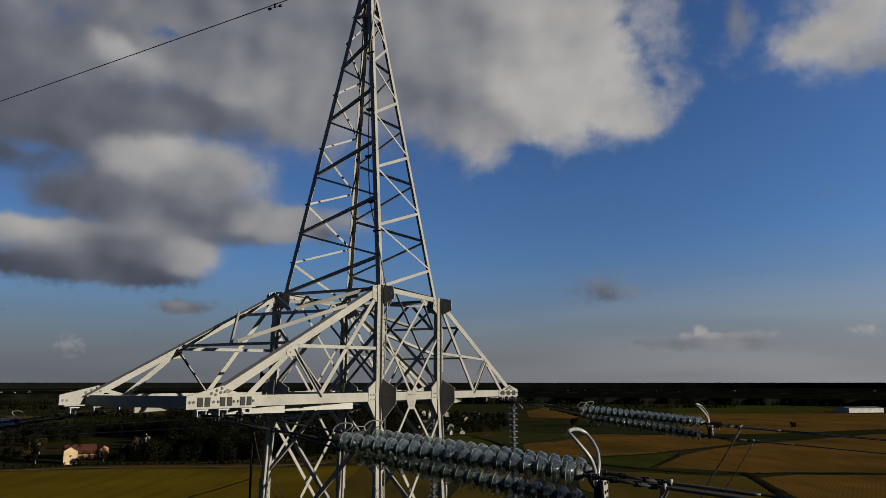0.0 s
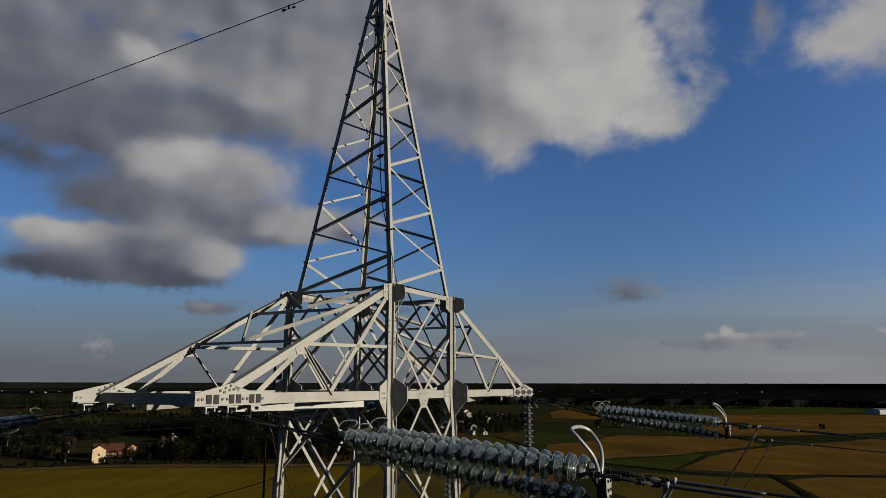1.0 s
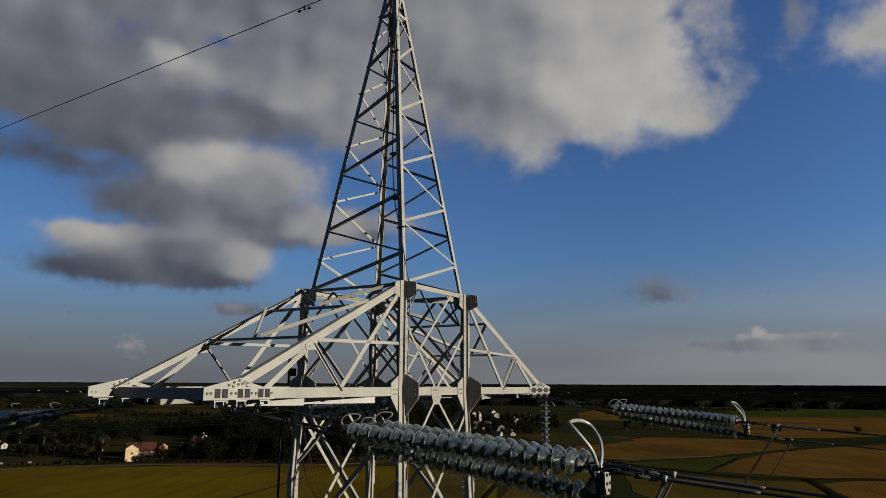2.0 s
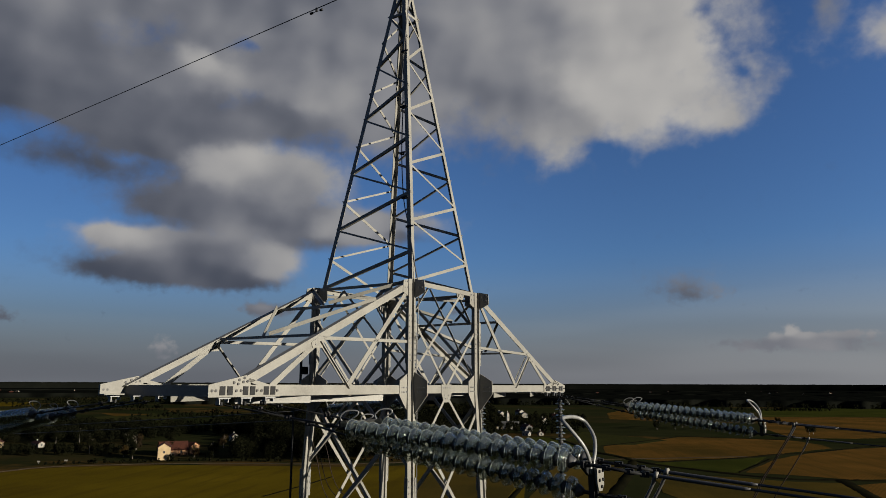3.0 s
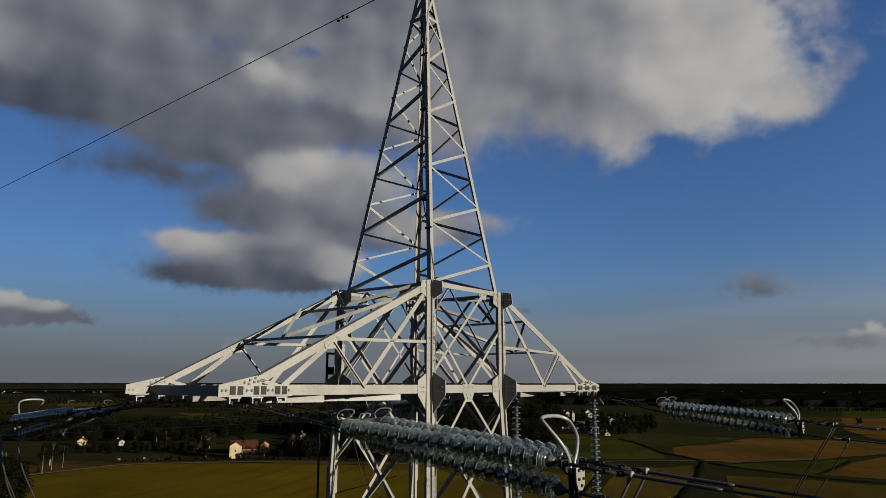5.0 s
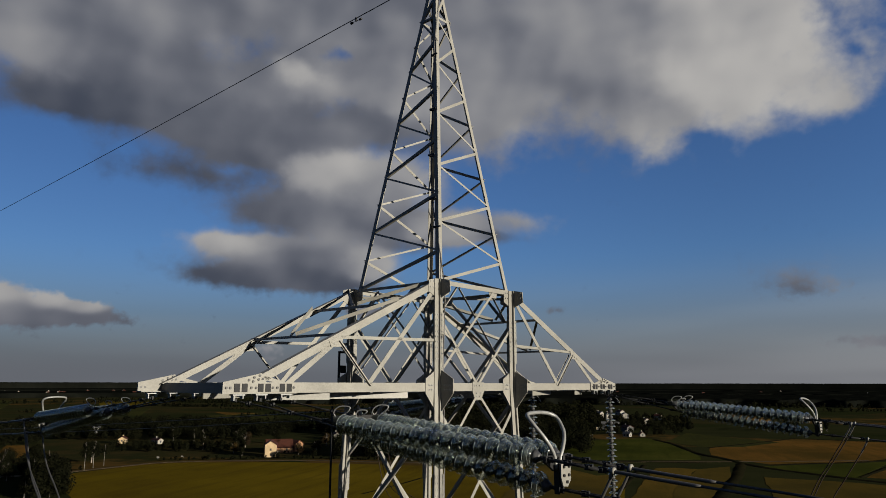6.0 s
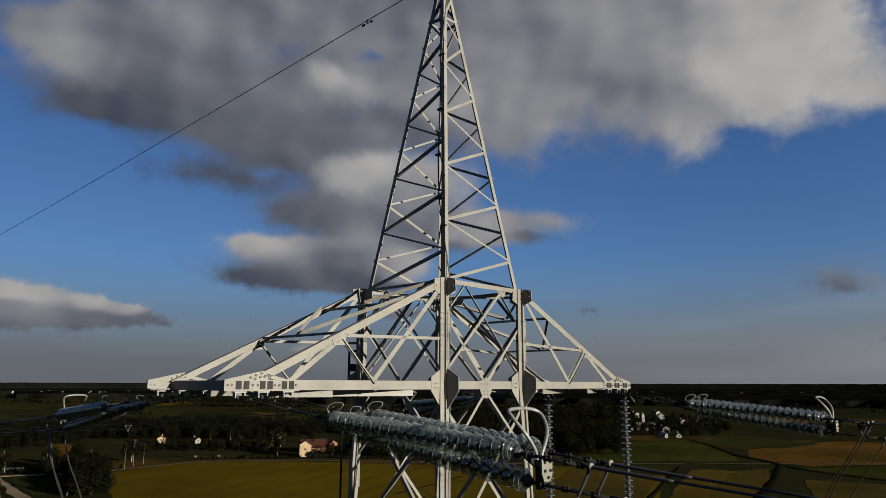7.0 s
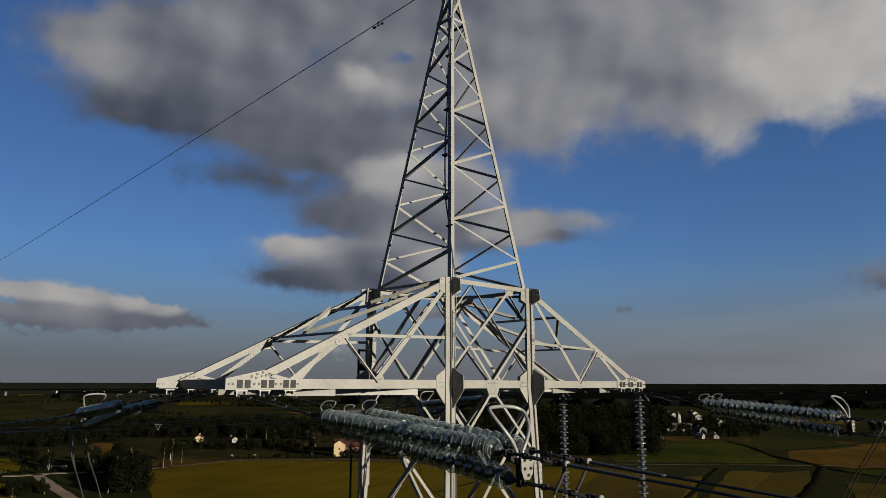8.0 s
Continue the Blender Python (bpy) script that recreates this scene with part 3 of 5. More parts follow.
part_mesh("rail_bracket", mesh_of("bracket", *join([box(-1.54, -1.50, 1.52, 1.56, 39.8, 40.5), box(-1.54, -1.30, 1.52, 1.56, 40.5, 40.55), box(-1.50, -1.33, 1.50, 1.58, 40.05, 40.22)])), DARK_IRON, tower, "dark steel rail bracket")

# earthing cable that runs down inside the peak and past the gusset
drop = [(-0.30, -0.42, 49.3), (-0.42, -0.36, 47.7), (-0.62, -0.50, 46.2), (-0.80, -0.62, 45.0), (-0.95, -0.80, 43.9), (-1.05, -1.02, 43.2), (-1.20, -1.30, 42.3), (-1.26, -1.44, 41.8), (-1.27, -1.44, 41.0), (-1.28, -1.42, 40.2), (-1.30, -1.46, 39.0), (-1.33, -1.5, 36)]


def smooth_path(pts, sub=6):
    """A Catmull-Rom curve through the points."""
    pts = [Vector(p) for p in pts]
    ext = [2 * pts[0] - pts[1]] + pts + [2 * pts[-1] - pts[-2]]
    out = []
    for i in range(1, len(ext) - 2):
        a, b, c, d = ext[i - 1:i + 3]
        for k in range(sub):
            t = k / sub
            out.append(0.5 * ((2 * b) + (c - a) * t + (2 * a - 5 * b + 4 * c - d) * t * t + (3 * b - a - 3 * c + d) * t ** 3))
    return out + [pts[-1]]


part_mesh("earthing_cable", tube_mesh(smooth_path(drop), 0.012, 6), ALU, tower, "thin grey earthing cable")
part_mesh("earthing_cable", tube_mesh(smooth_path([(x + 0.05, y + 0.03, z) for x, y, z in drop[:8]]), 0.009, 6), ALU, tower, "thin grey earthing cable")
for x, y, z in drop[1:6]:
    part_mesh("cable_clip", mesh_of("clip", *join([box(x - 0.05, x + 0.07, y - 0.03, y + 0.05, z - 0.02, z + 0.02), box(x - 0.06, x - 0.03, y - 0.15, y + 0.03, z - 0.015, z + 0.015)])), DARK_IRON, tower)

# ---- insulators ----
SHELL = [(0.040, 0.066), (0.058, 0.065), (0.072, 0.061), (0.078, 0.063), (0.084, 0.059), (0.094, 0.052), (0.100, 0.0525), (0.106, 0.046), (0.113, 0.035), (0.1185, 0.0335), (0.122, 0.024), (0.1265, 0.008), (0.131, 0.002), (0.1339, -0.014), (0.1345, -0.023), (0.131, -0.028), (0.1265, -0.023), (0.121, -0.004), (0.114, 0.010)]
SHELL += [(0.107, 0.010), (0.104, -0.014), (0.100, -0.016), (0.096, 0.014), (0.088, 0.019), (0.080, 0.016), (0.077, -0.009), (0.073, -0.011), (0.069, 0.022), (0.058, 0.033), (0.040, 0.040)]
FLAT_SHELL = [(0.035, 0.030), (0.070, 0.028), (0.105, 0.016), (0.128, -0.002), (0.133, -0.010), (0.128, -0.014), (0.100, 0.000), (0.096, -0.010), (0.090, 0.004), (0.060, 0.014), (0.035, 0.016)]


def lathe(profile, sides=20):
    n = len(profile)
    verts = [(r * math.cos(k * math.tau / sides), r * math.sin(k * math.tau / sides), z) for k in range(sides) for r, z in profile]
    faces = []
    for k in range(sides):
        j = (k + 1) % sides
        faces += [(k * n + i, j * n + i, j * n + (i + 1) % n, k * n + (i + 1) % n) for i in range(n)]
    return verts, faces


def rim_highlight():
    """Paler glass for rims and ribs: their bright highlights are put into the colour."""
    m = bpy.data.materials.new("highlit_glass_rim")
    m.use_nodes = True
    n = Nodes(m.node_tree)
    b = m.node_tree.nodes["Principled BSDF"]
    b.inputs["Base Color"].default_value = (0.30, 0.33, 0.31, 1)
    b.inputs["Roughness"].default_value = 0.12
    clear = n.add("ShaderNodeBsdfTransparent")
    clear.inputs[0].default_value = (0.86, 0.89, 0.86, 1)
    both = n.add("ShaderNodeMixShader")
    both.inputs[0].default_value = 0.62
    n.put(b.outputs[0], both.inputs[1])
    n.put(clear.outputs[0], both.inputs[2])
    n.put(both.outputs[0], m.node_tree.nodes["Material Output"].inputs[0])
    return m


def ring_profile(radius, z, thick):
    return [(radius + thick * math.cos(k * math.tau / 6), z + thick * math.sin(k * math.tau / 6)) for k in range(6)]


RIM_HIGHLIGHT = rim_highlight()


def disc_mesh(profile, rings):
    """A glass disc: its shell, and pale rings for its rims, ribs and highlight arcs."""
    v, f = lathe(profile, 28)
    shell = len(f)
    v, f = join([(v, f)] + [lathe(ring_profile(r, z, thick), 28) for r, z, thick in rings])
    me = mesh_of("disc", v, f, smooth=True)
    me.materials.append(GLASS)
    me.materials.append(RIM_HIGHLIGHT)
    for face in me.polygons[shell:]:
        face.material_index = 1
    return me


# the thin rings at 0.1185 and 0.099 are highlight arcs painted on the dome
DISC = disc_mesh(SHELL, ((0.132, -0.020, 0.0040), (0.1185, 0.034, 0.0022), (0.099, 0.053, 0.0020), (0.102, -0.012, 0.003), (0.075, -0.008, 0.003)))
FLAT_DISC = disc_mesh(FLAT_SHELL, ((0.130, -0.010, 0.0042),))
CAPM = mesh_of("cap", *lathe([(0.0, 0.138), (0.038, 0.138), (0.046, 0.124), (0.056, 0.106), (0.070, 0.090), (0.074, 0.066), (0.052, 0.054), (0.034, 0.034), (0.030, 0.012), (0.013, 0.006), (0.013, -0.040), (0.0, -0.040)], 12), smooth=True)
CAPM.materials.append(CEMENT)


def insulator_string(parent, a, b, count, disc=DISC):
    """Glass discs with iron caps from a (cap side) to b."""
    a, b = Vector(a), Vector(b)
    turn = (a - b).to_track_quat("Z", "Y").to_matrix().to_4x4()
    for i in range(count):
        p = a.lerp(b, (i + 0.5) / count)
        spin = Matrix.Rotation(i * 1.7, 4, "Z")
        d = part_mesh("glass_disc", disc, None, parent, "", Matrix.Translation(p) @ turn @ spin)
        part_mesh("metal_cap", CAPM, None, d, "", Matrix())


def rod(parent, name, p, q, r, mat, label="", sides=8):
    return part_mesh(name, tube_mesh([p, q], r, sides), mat, parent, label)


DROP1, FALL = 0.32, 0.29        # the third string hangs lower, more so at its outer end; all fall along their length


def tension_set(m, reach, domes_out, drop0, ring_x):
    """Three tension strings with rods, yokes, arcing rings and dead-end clamps; it pulls towards -y of m. reach: length of the rods; domes_out: the discs' domes face the line; drop0: how far the third string starts below the others; ring_x: the ring's shift to the side."""
    t = thing("tension_insulator_set", m, "triple string of glass disc insulators hung from the crossarm tip", "insulator", "tension insulator sets")
    y0, y1 = -reach - 0.24, -reach - 3.20
    zs = -0.255
    starts = [(-0.38, y0, zs - 0.05), (0.38, y0, zs - 0.05), (0.0, y0, zs - 0.05 - drop0)]
    ends = [(-0.19, y1, zs - FALL), (0.19, y1, zs - FALL), (0.0, y1, zs - FALL - DROP1)]
    for (x, a, b) in ((-0.45, starts[0], 0), (0.40, starts[1], 1), (0.0, starts[2], 2)):
        p, q = Vector((x, 0, -0.03)), Vector(a) + Vector((0, 0.14, 0.02))
        rod(t, "link_rod", p.lerp(q, 0.05), p.lerp(q, 0.62), 0.012, DARK_IRON)
        rod(t, "link_rod", p.lerp(q, 0.60), q, 0.015, DARK_IRON)
        for f in (0.0, 0.16, 0.60, 0.93):
            c = p.lerp(q, f)
            part_mesh("shackle", mesh_of("shackle", *join([box(c.x - 0.018, c.x + 0.018, c.y - 0.05, c.y + 0.05, c.z - 0.028, c.z + 0.028), box(c.x - 0.04, c.x + 0.04, c.y - 0.012, c.y + 0.012, c.z - 0.012, c.z + 0.012)])), DARK_IRON, t)
    if domes_out:
        yk = plate([(-0.43, 0.05), (0.43, 0.05), (0.43, -0.03), (0.06, -0.20), (-0.06, -0.20), (-0.43, -0.03)], (0, y0 + 0.1, zs), (1, 0, 0), (0, 0, 1), 0.03)
        part_mesh("yoke_plate", mesh_of("yoke", *yk), DARK_IRON, t, "dark iron yoke plate")
    for a, b in zip(starts, ends):
        insulator_string(t, b, a, 19) if domes_out else insulator_string(t, a, b, 19)
        rod(t, "ball_link", Vector(a) + Vector((0, 0.12, 0.01)), a, 0.022, DARK_IRON)
        rod(t, "ball_link", b, Vector(b) + Vector((0, -0.16, -0.02)), 0.022, DARK_IRON)
    # small horns at the tower end
    for x, k in ((-0.36, 0.74), (0.0, 0.5), (0.36, 0.74)):
        pts = smooth_path([(x, y0 + 0.10, zs + 0.02), (x - 0.07 * k, y0 + 0.14 * k, zs + 0.14 * k), (x - 0.03, y0 + 0.02, zs + 0.24 * k), (x + 0.05 * k, y0 - 0.14 * k, zs + 0.24 * k), (x + 0.05 * k, y0 - 0.13 * k, zs + 0.17 * k), (x + 0.03, y0 + 0.05, zs + 0.05)])
        part_mesh("arcing_horn", tube_mesh(pts, 0.008, 6), ZINC, t, "bent grey steel arcing horn")
    # end yoke, a bright perforated plate and the large racket-shaped ring
    ye, ze = y1 - 0.15, zs - FALL - 0.02
    part_mesh("yoke_plate", mesh_of("yoke", *plate([(-0.25, 0.035), (0.25, 0.035), (0.25, -0.03), (0.08, -0.13), (-0.08, -0.13), (-0.25, -0.03)], (0, ye, ze), (1, 0, 0), (0, 0, 1), 0.035)), DARK_IRON, t, "dark iron yoke plate")
    part_mesh("yoke_strap", mesh_of("strap", *join([plate([(-0.035, 0.02), (0.035, 0.02), (0.03, -DROP1 - 0.05), (-0.03, -DROP1 - 0.05)], (x, ye - 0.02, ze), (0, 1, 0), (0, 0, 1), 0.016) for x in (-0.045, 0.045)])), DARK_IRON, t)
    o = Vector((0.0, ye - 0.10, ze - 0.17))
    pp = part_mesh("ring_bracket", mesh_of("bracket", *join([plate([(-0.10, 0.12), (0.10, 0.13), (0.09, -0.06), (0.03, -0.12), (-0.06, -0.11), (-0.10, -0.02)], o, (1, 0, 0), (0, 0, 1), 0.02), box(-0.03, 0.03, o.y, ye, o.z + 0.02, o.z + 0.06)])), STEEL, t, "pale bolted plate that holds the ring")
    bolt_rows(pp, bolts([(-0.05, 0.09), (0.05, 0.09), (0.05, 0.0), (-0.05, 0.0), (0.01, -0.07)], o, (1, 0, 0), (0, 0, 1), 0.018, 0.025), DARK_IRON)
    loop = [(-0.055, 0.0, -0.12), (-0.07, 0.0, 0.0), (-0.14, 0.0, 0.11), (-0.225, 0.03, 0.225), (-0.28, 0.15, 0.385), (-0.25, 0.23, 0.455), (-0.12, 0.25, 0.475), (0.08, 0.255, 0.475), (0.22, 0.23, 0.455), (0.28, 0.17, 0.40), (0.225, 0.06, 0.26), (0.12, 0.01, 0.12), (0.035, 0.0, 0.0), (0.02, 0.0, -0.12)]
    pts = smooth_path([Vector((x * (1 - abs(ring_x)) + ring_x * min(1.0, max(0.0, z) / 0.2), ye + y - 0.02, ze + z)) for x, y, z in loop])
    part_mesh("arcing_ring", tube_mesh(pts, 0.021, 10), RING_STEEL, t, "racket-shaped grey steel arcing ring")
    part_mesh("ring_saddle", mesh_of("saddle", *box(-0.10, 0.07, ye - 0.03, ye + 0.05, ze + 0.0, ze + 0.05)), DARK_IRON, t)
    # dead-end clamps and jumper lugs
    for i, (x, y, z) in enumerate(ends):
        c0 = Vector((x, y - 0.18, z - 0.02))
        step = -0.62 if i < 2 else -0.88
        c1 = c0 + Vector((0, step, -0.06))
        for dx in (-0.03, 0.03):
            rod(t, "turnbuckle", c0 + Vector((dx, 0, 0)), c1 + Vector((dx, 0, 0)), 0.014, DARK_IRON)
        for f in (0.0, 0.35, 0.75, 1.0):
            c = c0.lerp(c1, f)
            part_mesh("shackle", mesh_of("shackle", *join([box(c.x - 0.045, c.x + 0.045, c.y - 0.018, c.y + 0.018, c.z - 0.018, c.z + 0.018), box(c.x - 0.015, c.x + 0.015, c.y - 0.045, c.y + 0.045, c.z - 0.03, c.z + 0.03)])), DARK_IRON, t)
        c2 = c1 + Vector((0, -1.0, -0.07))
        part_mesh("dead_end_clamp", tube_mesh([c1 + Vector((0, -0.05, 0)), c1 + Vector((0, -0.12, -0.008)), c2 + Vector((0, 0.06, 0)), c2], [0.016, 0.019, 0.019, 0.014], 10), ALU, t, "grey aluminium clamp tube")
        part_mesh("clamp_flange", tube_mesh([c1 + Vector((0, -0.10, 0)), c1 + Vector((0, -0.135, -0.002))], 0.036, 10), STEEL, t, "pale clamp end")
        lug = smooth_path([c1 + Vector((0, -0.10, 0.0)), c1 + Vector((0, -0.08, -0.08)), c1 + Vector((0, -0.04, -0.16)), c1 + Vector((0, 0.04, -0.30))])
        part_mesh("jumper_lug", tube_mesh(lug, [0.022] * 6 + [0.017] * (len(lug) - 6), 8), ALU, t)
    return t


def clamp_place(reach, i):
    """Where dead-end clamp i of a tension set starts, in the set's own frame."""
    y1, zs = -reach - 3.20, -0.255
    x, z = ((-0.19, zs - FALL), (0.19, zs - FALL), (0.0, zs - FALL - DROP1))[i]
    return Vector((x, y1 - 0.18 + (-0.62 if i < 2 else -0.88), z - 0.08))


SETS = []
for u, turn, reach in ((-5.7, 0, 2.15), (5.7, 0, 2.0), (-5.7, 180, 2.28), (5.7, 180, 2.40)):
    v = -H if turn == 0 else H
    m = TOWER @ Matrix.Translation((u, v, CHORD - 0.16)) @ Matrix.Rotation(radians(turn), 4, "Z")
    tension_set(m, reach, turn == 0, 0.17 if turn == 0 else 0.05, -0.10 if (u < 0 and turn) else 0.0)
    SETS.append((u, turn, reach, m))

# conductors of the three-wire bundles and the jumpers between the sets
for u, turn, reach, m in SETS:
    for i in range(3):
        p = clamp_place(reach, i) + Vector((0, -0.97, -0.068))
        pts = []
        for k in range(41):
            d = 330 * (k / 40) ** 1.6
            pts.append(p + Vector((0, -d, -0.068 * d + 0.000206 * d * d)))
        ob = new("conductor", tube_mesh(pts, 0.0145, 6))
        ob.data.materials.append(CABLE)
        ob.matrix_basis = m
        tagged(ob, "dark weathered aluminium power line of a three-wire bundle", "power line", "conductors")
for u in (-5.7, 5.7):
    (ma, ra), (mb, rb) = [(m, r) for uu, tn, r, m in SETS if uu == u]
    for i in range(3):
        j = (1, 0, 2)[i]
        p = TOWER.inverted() @ (ma @ (clamp_place(ra, i) + Vector((0, 0.04, -0.30))))
        q = TOWER.inverted() @ (mb @ (clamp_place(rb, j) + Vector((0, 0.04, -0.30))))
        low = 35.4 if i < 2 else 35.1
        deep = low - 2.4
        x = 5.95 + (-0.2, 0.2, 0.0)[i] if u > 0 else p.x
        if u > 0:
            mid = [p + Vector((0, 0.55, -0.85)), p + Vector((0, 1.35, -1.95)), Vector((x, -3.9, low + 0.75)), Vector((x, -1.3, low)), Vector((x, 1.3, low)), Vector((x, 4.4, low + 0.3)), q + Vector((0, -1.1, -2.4)), q + Vector((0, -0.35, -1.0))]
        else:
            mid = [p + Vector((0, 0.20, -0.85)), p + Vector((0, 0.7, -2.4)), Vector((x, -4.2, deep + 0.8)), Vector((x, 0.0, deep - 0.3)), Vector((x, 3.6, deep + 1.0)), q + Vector((0, -1.7, -1.75)), q + Vector((0, -0.45, -0.7))]
        ob = new("jumper_cable", tube_mesh(smooth_path([p] + mid + [q], 8), 0.0125 if u > 0 else 0.016, 6))
        ob.data.materials.append(BROWN_CABLE if u > 0 else CABLE)
        ob.matrix_basis = TOWER
        tagged(ob, "dark jumper cable looping below the crossarm", "power line", "jumper cables")

# hanging strings that hold the jumpers of the far arm
for v in (-1.3, 1.3):
    t = thing("hanging_insulator_string", TOWER @ Matrix.Translation((6.10, v, CHORD - 0.13)), "vertical string of glass disc insulators hung under the crossarm", "insulator", "hanging insulator strings")
    rod(t, "link_rod", (0, 0, 0), (0, 0, -0.24), 0.02, ZINC)
    insulator_string(t, (0, 0, -0.22), (0, 0, -3.65), 21, FLAT_DISC)
    part_mesh("arcing_horn", tube_mesh(smooth_path([(0, 0, -0.1), (0.0, -0.12, -0.12), (0.02, -0.26, -0.26), (0.03, -0.28, -0.32), (0.02, -0.2, -0.26)]), 0.01, 6), RING_STEEL, t)
    rod(t, "link_rod", (0, 0, -3.6), (0, 0, -3.95), 0.02, ZINC)
    part_mesh("yoke_plate", mesh_of("yoke", *plate([(-0.4, 0), (0.2, 0), (0.05, -0.35), (-0.25, -0.35)], (0, 0, -3.93), (1, 0, 0), (0, 0, 1), 0.03)), DARK_IRON, t)

# earth wire from the peak with its damper
for way_v in (1, -1):
    pts = []
    for k in range(41):
        d = 330 * (k / 40) ** 1.6
        pts.append((0, way_v * d, 50.19 - 0.052 * d + 0.000158 * d * d))
    ob = new("earth_wire", tube_mesh(pts, 0.0135, 6))
    ob.data.materials.append(CABLE)
    ob.matrix_basis = TOWER
    tagged(ob, "thin dark steel earth wire from the pylon's top", "power line", "earth wires")
    d = thing("vibration_damper", TOWER @ Matrix.Translation((0, way_v * 2.96, 50.03)), "dark iron dumbbell damper clamped to the earth wire", "damper", "vibration dampers")
    part_mesh("clamp", mesh_of("clamp", *box(-0.022, 0.022, -0.022, 0.022, -0.085, 0.03)), DARK_IRON, d)
    rod(d, "messenger_cable", (0, -0.19, -0.09), (0, 0.19, -0.075), 0.007, DARK_IRON)
    for s in (-1, 1):
        part_mesh("weight", tube_mesh([(0, s * 0.12, -0.083), (0, s * 0.14, -0.083), (0, s * 0.22, -0.083), (0, s * 0.23, -0.083)], [0.015, 0.032, 0.036, 0.02], 8), DARK_IRON, d)

# bundle spacer on the conductors beyond the far arm
sp = thing("bundle_spacer", TOWER @ Matrix.Translation((5.7, 29.7, 37.35)), "pale triangular spacer between three wires", "spacer")
tri = [(-0.15, 0.08), (0.15, 0.08), (0.0, -0.19)]
part_mesh("frame", tube_mesh([(x, 0, z) for x, z in tri], 0.03, 6, True), ALU, sp)
for x, z in tri:
    rod(sp, "wire_clamp", (x, -0.07, z), (x, 0.07, z), 0.05, ALU)

# ---- land ----
def land_material(name, colours, scale, rows=0.0, row_angle=0.0, grain=1.5):
    """Field or meadow: colour patches at field scale, tufts and furrows; colours are (dark, middle, light)."""
    m = bpy.data.materials.new(name)
    m.use_nodes = True
    n = Nodes(m.node_tree)
    b = m.node_tree.nodes["Principled BSDF"]
    p = n.add("ShaderNodeNewGeometry").outputs["Position"]
    big, _ = n.noise(p, scale, 5.0, 0.6)
    fine, _ = n.noise(p, grain, 4.0, 0.65)
    f = n.math("MULTIPLY_ADD", fine, 0.35, n.math("MULTIPLY", big, 0.65))
    c = n.mix(n.step(f, 0.38, 0.52), colours[0], colours[1])
    c = n.mix(n.step(f, 0.50, 0.66), c, colours[2])
    # long faint streaks of growth along the working direction
    lay = n.add("ShaderNodeMapping")
    n.put(p, lay.inputs[0])
    lay.inputs["Rotation"].default_value = (0, 0, radians(row_angle))
    lay.inputs["Scale"].default_value = (0.16, 0.016, 1)
    streak, _ = n.noise(lay.outputs[0], 1.0, 4.0, 0.6)
    c = n.mix(n.step(streak, 0.46, 0.68, 0.0, 0.55), c, colours[0])
    if rows:
        mp = n.add("ShaderNodeMapping")
        n.put(p, mp.inputs[0])
        mp.inputs["Rotation"].default_value = (0, 0, radians(row_angle))
        wv = n.add("ShaderNodeTexWave")
        wv.wave_type, wv.bands_direction = "BANDS", "X"
        n.put(mp.outputs[0], wv.inputs["Vector"])
        wv.inputs["Scale"].default_value, wv.inputs["Distortion"].default_value, wv.inputs["Detail"].default_value = rows, 1.5, 2.0
        wv.inputs["Detail Scale"].default_value = 0.3
        c = n.mix(n.math("MULTIPLY", wv.outputs["Fac"], 0.35), c, colours[0])
    n.put(c, b.inputs["Base Color"])
    b.inputs["Roughness"].default_value = 0.95
    b.inputs["Specular IOR Level"].default_value = 0.0
    return m


def patchwork():
    """Far farmland: a quilt of fields of different crops."""
    m = bpy.data.materials.new("farmland")
    m.use_nodes = True
    n = Nodes(m.node_tree)
    b = m.node_tree.nodes["Principled BSDF"]
    p = n.add("ShaderNodeNewGeometry").outputs["Position"]
    mp = n.add("ShaderNodeMapping")
    n.put(p, mp.inputs[0])
    mp.inputs["Rotation"].default_value = (0, 0, radians(-14))
    mp.inputs["Scale"].default_value = (0.0045, 0.0075, 1)
    v = n.add("ShaderNodeTexVoronoi")
    v.voronoi_dimensions, v.distance = "2D", "CHEBYCHEV"
    n.put(mp.outputs[0], v.inputs["Vector"])
    v.inputs["Scale"].default_value = 1.0
    sep = n.add("ShaderNodeSeparateColor")
    n.put(v.outputs["Color"], sep.inputs[0])
    c = n.mix(n.step(sep.outputs[0], 0.25, 0.35), (0.010, 0.0125, 0.004), (0.015, 0.016, 0.006))
    c = n.mix(n.step(sep.outputs[0], 0.55, 0.58), c, (0.021, 0.017, 0.0065))
    c = n.mix(n.step(sep.outputs[0], 0.82, 0.84), c, (0.045, 0.027, 0.008))
    f, _ = n.noise(p, 0.03, 6.0, 0.65)
    c = n.mix(n.step(f, 0.40, 0.62), c, (0.012, 0.0135, 0.005))
    n.put(c, b.inputs["Base Color"])
    b.inputs["Roughness"].default_value = 0.95
    b.inputs["Specular IOR Level"].default_value = 0.0
    return m


GRASS = patchwork()
OLIVE = land_material("olive_meadow", ((0.040, 0.027, 0.004), (0.064, 0.045, 0.004), (0.084, 0.058, 0.005)), 0.012, 0.0, 62)
STUBBLE = land_material("orange_stubble", ((0.036, 0.024, 0.006), (0.078, 0.040, 0.009), (0.108, 0.053, 0.012)), 0.016, 0.210, 30)
GREEN = land_material("green_crop", ((0.016, 0.019, 0.004), (0.024, 0.027, 0.005), (0.034, 0.034, 0.007)), 0.018)
